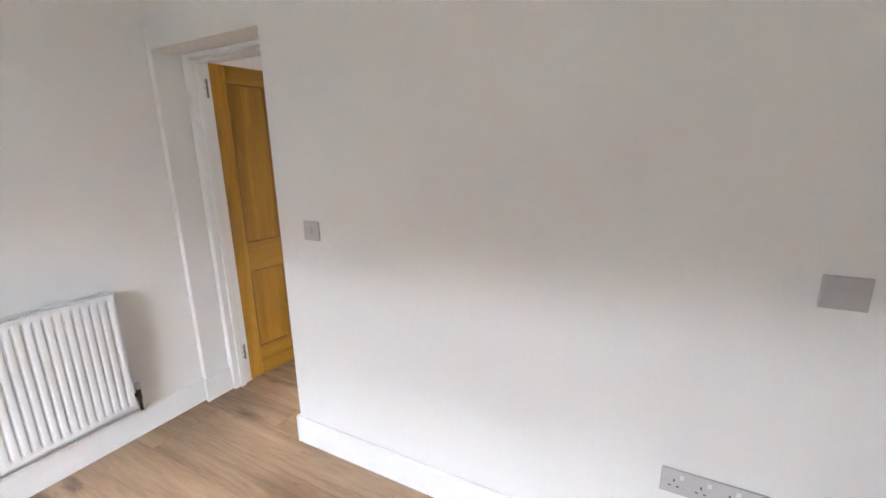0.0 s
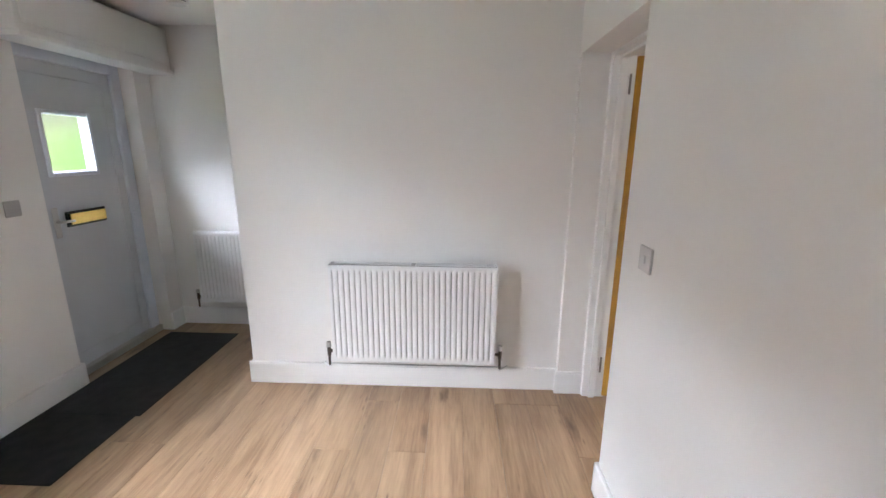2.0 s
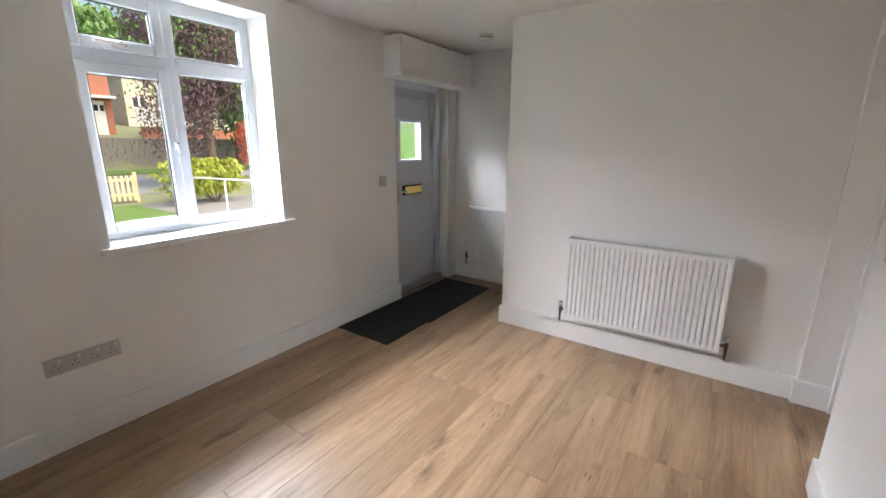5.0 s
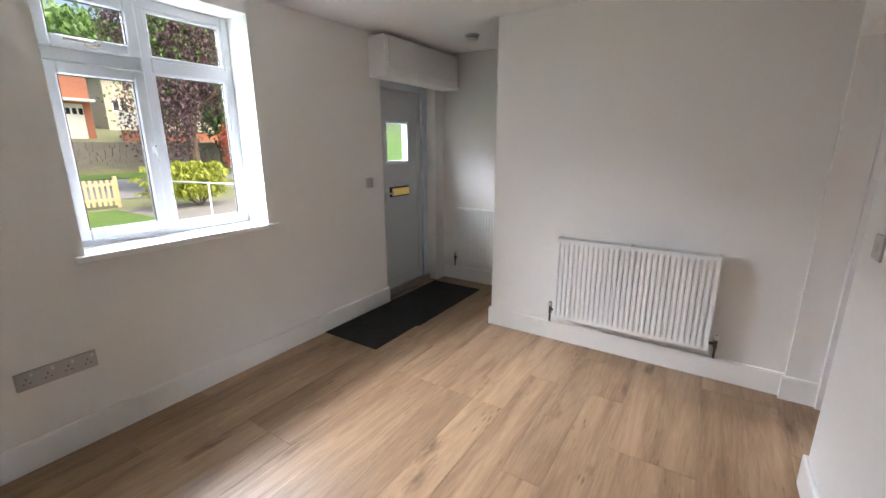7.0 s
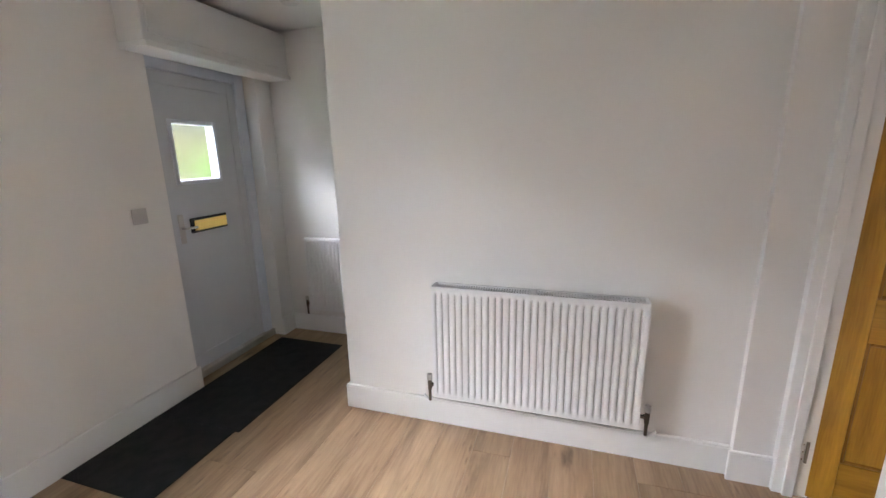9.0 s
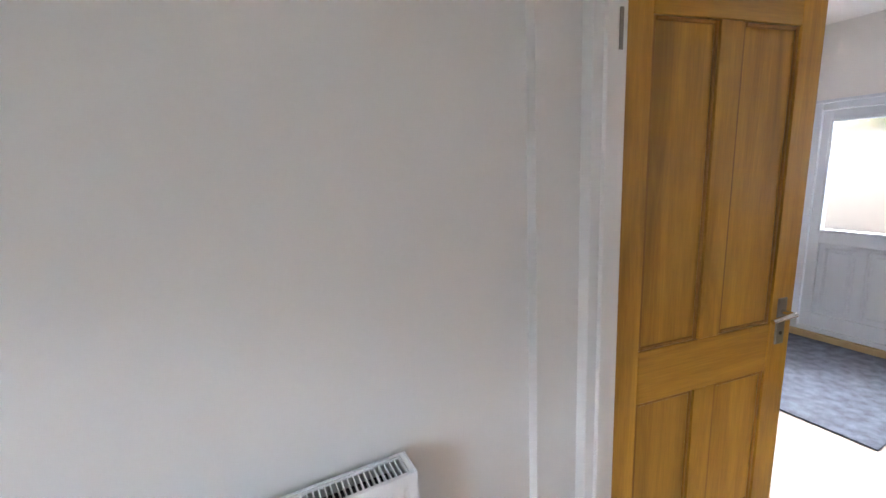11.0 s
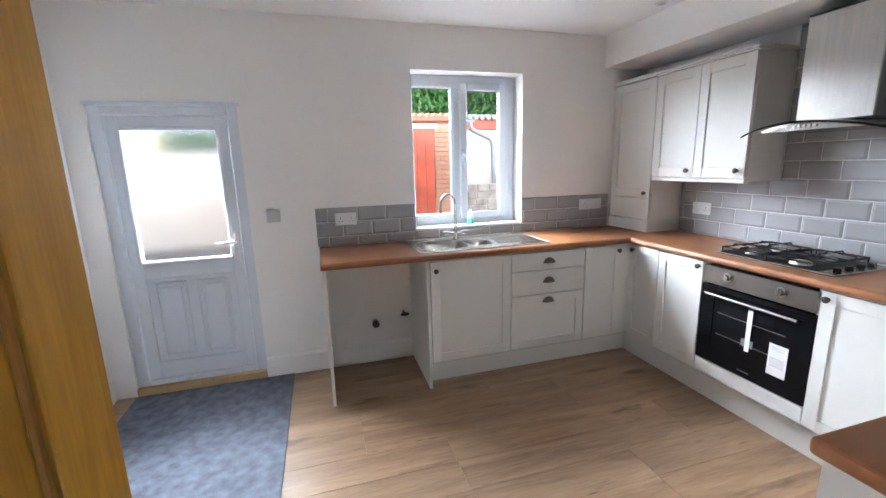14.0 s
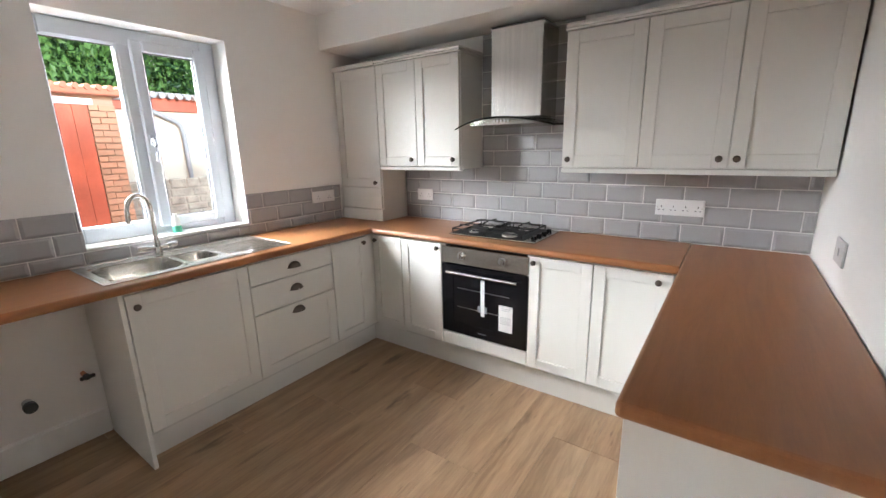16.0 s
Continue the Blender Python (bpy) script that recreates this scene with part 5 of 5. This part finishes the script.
def house(name, hx, y0, y1, base, label, openings, wall_mat, storeys=4.4):
    """A far house: front wall with real openings, frames, panes, roof and chimney."""
    h = thing(name, (hx - 4, (y0 + y1) / 2, base), label, "house")
    part("wall", bx(hx - 7, hx, y0, y1, base - 1.5, base + storeys), wall_mat, h)
    b = bmesh.new()
    v = [b.verts.new(p) for p in ((hx + 0.35, y0 - 0.3, base + storeys - 0.05), (hx + 0.35, y1 + 0.3, base + storeys - 0.05), (hx - 3.5, y1 + 0.3, base + storeys + 1.5), (hx - 3.5, y0 - 0.3, base + storeys + 1.5), (hx - 7.35, y0 - 0.3, base + storeys - 0.05), (hx - 7.35, y1 + 0.3, base + storeys - 0.05))]
    for f in ((0, 1, 2, 3), (3, 2, 5, 4), (0, 3, 4), (1, 5, 2), (0, 4, 5, 1)):
        b.faces.new([v[i] for i in f])
    rf = part("roof", b, SLATE, h)
    part("chimney", bx(hx - 4, hx - 3.1, y0 + 0.8, y0 + 1.6, base + storeys + 0.9, base + storeys + 2.1), BRICK, rf)
    for kind, a, c, z0, z1 in openings:
        if kind == "door":
            dd = part("door", bx(hx - 0.06, hx + 0.03, a, c, z0, z1, bevel=0.02), RENDERW, h, "white panelled front door")
            for k in range(4):
                q = (c - a) / 4
                part("door_light", bx(hx + 0.02, hx + 0.035, a + q * k + 0.06, a + q * (k + 1) - 0.04, z1 - 0.6, z1 - 0.25), CARG, dd)
            part("canopy", bx(hx, hx + 0.7, a - 0.45, c + 0.45, z1 + 0.12, z1 + 0.26), RENDERW, h)
        else:
            w = part("window", bx(hx - 0.05, hx + 0.05, a, c, z0, z1, bevel=0.02), RENDERW, h)
            m = (c - a) / 2
            for k in range(2):
                part("pane", bx(hx + 0.04, hx + 0.056, a + m * k + 0.1, a + m * (k + 1) - 0.05, z0 + 0.1, z1 - 0.1), CARG, w)
            part("sill", bx(hx + 0.02, hx + 0.12, a - 0.05, c + 0.05, z0 - 0.08, z0), RENDERW, w)
    return h


HX = -32.5
house("brick_house", HX, -9.0, 7.35, 1.85, "red brick house with white door and canopy across the road", (("door", 5.75, 6.95, 1.85, 3.95), ("window", 2.6, 4.5, 2.6, 3.9), ("window", 2.3, 4.3, 4.75, 5.9), ("window", -3.5, -1.4, 2.6, 3.9), ("window", -3.5, -1.4, 4.75, 5.9)), BRICK)
house("rendered_house", HX - 7, 10.5, 26.0, 3.0, "pale rendered house up the slope behind the trees", (("window", 10.9, 11.9, 4.1, 5.0), ("window", 15.0, 16.6, 4.1, 5.0)), CREAM, 3.6)
g = thing("garden_wall", (-31.0, 9.5, 1.75), "low orange brick garden wall with white boards above", "wall")
part("brickwork", bx(-31.2, -30.9, 8.2, 16.0, 1.4, 2.4), BRICK, g)
part("coping", bx(-31.25, -30.85, 8.2, 16.0, 2.4, 2.48), CONC, g)
part("boards", bx(-31.5, -31.4, 8.2, 12.5, 2.7, 3.6), RENDERW, g)


def foliage(b, centre, radii, count, size, rng, shell=0.45):
    """Small bent leaves scattered in an uneven crown."""
    cx, cy, cz = centre
    lobes = [(rng.uniform(-0.55, 0.55), rng.uniform(-0.55, 0.55), rng.uniform(-0.5, 0.6), rng.uniform(0.35, 0.6)) for _ in range(11)]
    for _ in range(count):
        lx, ly, lz, lr = rng.choice(lobes)
        v = Vector((rng.gauss(0, 1), rng.gauss(0, 1), rng.gauss(0, 1))).normalized() * lr * (shell + (1 - shell) * rng.random())
        p = Vector((cx + (lx + v.x) * radii[0], cy + (ly + v.y) * radii[1], cz + (lz + v.z) * radii[2]))
        s = size * rng.uniform(0.6, 1.4)
        q = Euler((rng.uniform(0, 6.3), rng.uniform(0, 6.3), rng.uniform(0, 6.3))).to_matrix()
        a, c = q @ Vector((s, 0, 0)), q @ Vector((0, s * 0.55, 0))
        up_ = q @ Vector((0, 0, s * 0.2))
        vs = [b.verts.new(p - a), b.verts.new(p + c + up_), b.verts.new(p + a), b.verts.new(p - c + up_)]
        b.faces.new(vs)
    return b


def tree(name, at, height, radii, mats, label, count, size, seed, trunk_r=0.22):
    rng = random.Random(seed)
    x, y, z = at
    t = thing(name, at, label, "tree")
    b = bmesh.new()
    rod(b, (x, y, z - 0.3), (x + 0.1, y - 0.1, z + height * 0.45), trunk_r, trunk_r * 0.6, seg=10)
    for k in range(9):
        a = k * 0.75 + rng.uniform(-0.2, 0.2)
        s = z + height * rng.uniform(0.2, 0.45)
        rod(b, (x + 0.05, y - 0.05, s), (x + math.cos(a) * radii[0] * 0.75, y + math.sin(a) * radii[1] * 0.75, s + height * rng.uniform(0.15, 0.4)), trunk_r * 0.35, trunk_r * 0.08, seg=7)
    part("trunk", b, BARK, t)
    for i, (mm, share) in enumerate(mats):
        part("crown", foliage(bmesh.new(), (x, y, z + height * 0.56), (*radii[:2], height * 0.5), int(count * share), size, random.Random(seed + i)), mm, t)
    return t


tree("copper_beech", (-18.5, 6.0, 0.2), 7.4, (2.6, 2.55), ((PURPLE, 1.0), (GREEN, 0.2)), "copper beech tree with dense dark purple leaves", 19000, 0.066, 3)
tree("garden_tree", (-24.5, 10.6, 0.1), 10.5, (3.8, 3.6), ((GREEN, 0.8), (DKGREEN, 0.3)), "tall leafy green tree behind the copper beech", 9000, 0.16, 8)
tree("garden_tree", (-44.0, 2.0, 3.2), 5.6, (4, 6), ((HAZEGREEN, 1.0),), "leafy green tree behind the brick house", 6000, 0.3, 21)
tree("garden_tree", (-46.0, 16.0, 4.0), 9.0, (6, 7), ((HAZEGREEN, 1.0), (GREEN, 0.3)), "leafy green tree on the hillside", 7000, 0.34, 31)
tree("garden_tree", (-52.0, -9.0, 4.5), 7.0, (6, 7), ((HAZEGREEN, 1.0),), "leafy green tree on the hillside", 5000, 0.34, 37)
sh = thing("golden_shrub", (-14.6, 4.05, -0.4), "low golden-yellow shrub beside the path", "shrub")
b = bmesh.new()
for k in range(14):
    a = k * 0.45
    rod(b, (-14.6, 4.05, -0.42), (-14.6 + math.cos(a) * 0.5, 3.75 + math.sin(a) * 0.9, 0.35), 0.02, 0.006, seg=6)
part("stems", b, BARK, sh)
b = bmesh.new()
rs = random.Random(6)
for _ in range(260):
    # arching sprays that hang over at their tips, each with two ranks of narrow leaflets
    a, reach, rise = rs.uniform(0, 6.283), rs.uniform(0.25, 1.0), rs.uniform(0.6, 1.75)
    base = Vector((-14.6 + rs.uniform(-0.35, 0.35), 3.75 + rs.uniform(-0.95, 0.85), -0.3))
    way = Vector((math.cos(a) * 0.75, math.sin(a) * 0.8, 0)) * reach
    for k in range(26):
        q = 0.2 + 0.8 * k / 25
        p = base + way * q + Vector((0, 0, rise * (1.9 * q - 1.15 * q * q)))
        for sd in (-1, 1):
            tip = p + Vector((way.y * sd * 0.14 + rs.uniform(-0.04, 0.04), -way.x * sd * 0.14 + rs.uniform(-0.04, 0.04), rs.uniform(-0.15, -0.03))) + way * 0.06
            wide = Vector((rs.uniform(-0.02, 0.02), rs.uniform(-0.02, 0.02), 0.018))
            m_ = (p + tip) / 2
            b.faces.new([b.verts.new(v) for v in (p, m_ + wide, tip, m_ - wide)])
part("leaves", b, YELLOW, sh)
tree("red_shrub", (-19.5, 8.7, -0.1), 2.6, (0.9, 0.9), ((REDDOOR, 1.0),), "small orange-red leaved garden shrub", 1500, 0.07, 44, 0.05)

hg = thing("hedge", (-8.0, 7.0, -0.4), "clipped bright green hedge beside the path", "hedge")
b = bmesh.new()
for k in range(12):
    rod(b, (-8.0, 4.6 + k * 0.45, -0.42), (-8.0, 4.6 + k * 0.45, 1.4), 0.03, 0.01, seg=6)
part("stems", b, BARK, hg)
part("leaves", foliage(bmesh.new(), (-8.0, 7.2, 0.9), (0.55, 2.9, 1.5), 7000, 0.07, random.Random(9), 0.1), GREEN, hg)

# ---- outside, back ----
strip("yard", 3.68, 14.0, -14, 12, 0.01, YARD, "unseen concrete back yard, kept dark against bounced light", "yard")
oh = thing("outhouse", (8.2, -1.2, 0), "brick outhouse with a weathered red door", "outbuilding")
OX = 7.1
part("wall", bx(OX + 0.06, OX + 3, -2.62, -0.95, -0.1, 2.14), MORTAR, oh)
part("lintel", bx(OX + 0.0, OX + 0.1, -2.40, -1.0, 2.03, 2.10), PLASTIC, oh, "white painted lintel")
od = part("door", bx(OX + 0.02, OX + 0.062, -2.345, -1.45, 0.05, 2.03), REDDOOR, oh, "weathered orange-red ledged door")
for k in range(6):
    part("board", bx(OX + 0.005, OX + 0.025, -2.34 + k * 0.148, -2.195 + k * 0.148, 0.06, 2.02, bevel=0.002), REDDOOR, od)
part("roof_edge", bx(OX - 0.1, OX + 3.1, -2.70, -0.9, 2.14, 2.22, bevel=0.01), BRICK, oh)
for k in range(17):
    part("roof_tile", rod(bmesh.new(), (OX - 0.13, -2.67 + k * 0.108, 2.222), (OX + 3.0, -2.67 + k * 0.108, 2.34), 0.034, seg=8), BRICK, oh)
brick_me = bpy.data.meshes.new("brick")
bb = bx(-0.03, 0.03, -0.1075, 0.1075, -0.0325, 0.0325, bevel=0.004)
bb.to_mesh(brick_me)
bb.free()
brick_me.materials.append(BRICKS)
rng = random.Random(23)
for r in range(27):
    for k in range(2):
        # a long and a short face in each course of the pier, swapped from course to course
        half = 0.168 if (r + k) % 2 else 0.092
        y = -2.352 - half / 2 if k == 0 else -2.616 + half / 2
        o = new("brick", brick_me)
        o.parent = oh
        o.matrix_basis = BASE[oh.name].inverted() @ Matrix.Translation((OX + 0.035 + rng.uniform(-0.003, 0.003), y, 0.05 + r * 0.075)) @ Matrix.Diagonal((1, half / 0.215, 1, 1))
bw = thing("boundary_wall", (9.3, 3.0, 0), "cream rendered boundary wall beyond the back door", "wall")
part("render", bx(9.2, 9.4, -0.9, 7.0, -0.1, 1.75), CREAM, bw)
part("coping", bx(9.16, 9.44, -0.9, 7.0, 1.75, 1.81, bevel=0.01), CONC, bw)
cs = thing("rendered_shed", (10.5, -5.5, 0), "cream rendered shed with corrugated roof and red fascia", "outbuilding")
CX = 9.2
part("wall", bx(CX, CX + 3, -10, -2.8, -0.1, 2.32), CREAM, cs)
part("fascia", bx(CX - 0.06, CX, -10, -2.7, 2.18, 2.40, bevel=0.005), REDDOOR, cs, "red painted fascia board")
b = bmesh.new()
for k in range(52):
    rod(b, (CX - 0.2, -2.7 - k * 0.14, 2.43), (CX + 3.2, -2.7 - k * 0.14, 2.75), 0.055, seg=8)
part("corrugated_roof", b, ROOFC, cs, "grey corrugated roof sheets")
b = tube(bmesh.new(), [(CX - 0.10, -3.72, 2.34), (CX - 0.10, -3.74, 2.22), (CX - 0.09, -3.80, 2.17), (CX - 0.06, -4.18, 2.00), (CX - 0.05, -4.24, 1.93), (CX - 0.05, -4.27, 1.8), (CX - 0.05, -4.30, 0.2)], 0.038)
rod(b, (CX - 0.10, -3.8, 2.36), (CX - 0.10, -2.75, 2.36), 0.045)
part("drainpipe", b, ROOFC, cs, "grey gutter and drainpipe", smooth=True)
yw = thing("yard_wall", (8.3, -4.0, 0), "low rough stone wall in the back yard", "wall")
part("core", bx(8.2, 8.5, -8.0, -2.75, -0.1, 0.98), RUBBLE, yw)
rng = random.Random(17)
b = bmesh.new()
z = 0.0
while z < 0.96:
    hh = rng.uniform(0.09, 0.17)
    y = -6.0
    while y < -2.8:
        w = rng.uniform(0.15, 0.38)
        box(b, 8.17 + rng.uniform(0, 0.025), 8.25, y + 0.004, y + w - 0.004, z + 0.003, z + hh - 0.003 + rng.uniform(-0.012, 0.012), bevel=0.018)
        y += w
    z += hh
tagged(part("stones", b, RUBBLE, yw), kind="stuff")
pk = thing("timber_offcut", (8.6, -4.35, 0.98), "pale timber board leaning behind the yard wall", "board")
b = bx(-0.02, 0.02, -0.06, 0.06, 0, 0.5)
b.transform(Matrix.Translation((8.4, -4.5, 0.98)) @ Matrix.Rotation(radians(-25), 4, "X"))
part("plank", b, FENCE, pk)
for i, (x, y, h, r) in enumerate(((13.5, -3.0, 6.0, 2.6), (14.5, -7.0, 6.5, 3.0), (14.0, 1.5, 6.0, 2.8), (18.0, -11.0, 8.0, 4.0))):
    tree("hedge_tree", (x, y, 0), h, (r, r), ((GREEN, 0.9), (DKGREEN, 0.5)), "dense green tree behind the back yard", 15000, 0.08, 60 + i)

# ---- wall tiles ----
TW, TH, TG = 0.198, 0.098, 0.004
TILES = {}


def tile_mesh(w, h):
    key = (round(w, 3), round(h, 3))
    if key not in TILES:
        b = bmesh.new()
        lo = [b.verts.new((sx * w / 2, 0, sz * h / 2)) for sx, sz in ((-1, -1), (1, -1), (1, 1), (-1, 1))]
        e = min(0.013, w * 0.3, h * 0.3)
        md = [b.verts.new((sx * w / 2, -0.005, sz * h / 2)) for sx, sz in ((-1, -1), (1, -1), (1, 1), (-1, 1))]
        hi = [b.verts.new((sx * (w / 2 - e), -0.0105, sz * (h / 2 - e))) for sx, sz in ((-1, -1), (1, -1), (1, 1), (-1, 1))]
        for k in range(4):
            b.faces.new((lo[k], lo[(k + 1) % 4], md[(k + 1) % 4], md[k]))
            b.faces.new((md[k], md[(k + 1) % 4], hi[(k + 1) % 4], hi[k]))
        b.faces.new(hi)
        bmesh.ops.recalc_face_normals(b, faces=b.faces[:])
        me = bpy.data.meshes.new("tile")
        b.to_mesh(me)
        b.free()
        me.materials.append(TILE)
        TILES[key] = me
    return TILES[key]


def tile_field(parent, to_world, u0, u1, z0, z1, top_down, start):
    """Half-bond rows of bevelled tiles, cut at the ends. top_down: whole tiles start at the top."""
    row, z = 0, (z1 if top_down else z0)
    while (z - z0 > 0.012) if top_down else (z1 - z > 0.012):
        za, zb = (max(z0, z - TH), z) if top_down else (z, min(z1, z + TH))
        u = u0 - (TW + TG) * (start + (0.5 if row % 2 else 0.0))
        while u < u1:
            a, c = max(u, u0), min(u + TW, u1)
            if c - a > 0.012:
                o = new("tile", tile_mesh(c - a, zb - za))
                o.parent = parent
                o.matrix_basis = to_world @ Matrix.Translation(((a + c) / 2, 0, (za + zb) / 2))
            u += TW + TG
        z += -(TH + TG) if top_down else (TH + TG)
        row += 1


def grout(parent, m, u0, u1, z0, z1):
    b = bx(u0, u1, -0.004, 0, z0, z1)
    b.transform(m)
    part("grout", b, GROUT, parent, "pale grout bed")


HOB = Matrix.Translation((0, KY, 0)) @ Matrix.Rotation(math.pi, 4, "Z")
WIN = Matrix.Translation((KX, 0, 0)) @ Matrix.Rotation(-math.pi / 2, 4, "Z")
for f in ((wall_hob, HOB, -2.894, -PX - 0.002, WT + 0.002, 1.318, False, 0.3), (wall_hob, HOB, -2.190, -1.524, 1.318, 2.154, False, 0.55),
          (wall_back, WIN, 0.445, 1.145, WT + 0.002, 1.176, True, 0.6), (wall_back, WIN, 1.145, 2.00, WT + 0.002, 0.972, True, 0.1), (wall_back, WIN, 2.00, 2.80, WT + 0.002, 1.176, True, 0.4)):
    grout(f[0], *f[1:6])
    tile_field(*f)

# ---- floor planks ----
PLANK = {}


def plank_mesh(length):
    if length not in PLANK:
        b = bx(-0.0955, 0.0955, -length / 2, length / 2, -0.012, 0.0, bevel=0.0008)
        me = bpy.data.meshes.new("plank")
        b.to_mesh(me)
        b.free()
        me.materials.append(OAK)
        PLANK[length] = me
    return PLANK[length]


rng = random.Random(4)
for i in range(35):
    x = -3.28 + 0.0955 + i * 0.1922
    y = -4.5 + rng.choice((0.0, 0.43, 0.86)) - 0.4
    south, north = (-4.5 if x < 0.45 else -3.3), 1.1
    while y < 0.95:
        # whole boards, cut where they meet the outer walls
        a, c = max(y, south), min(y + 1.286, north)
        if c - a > 0.05:
            o = new("plank", plank_mesh(round(c - a, 3)))
            o.location = (x, (a + c) / 2, 0)
            o.parent = floor
        y += 1.2874
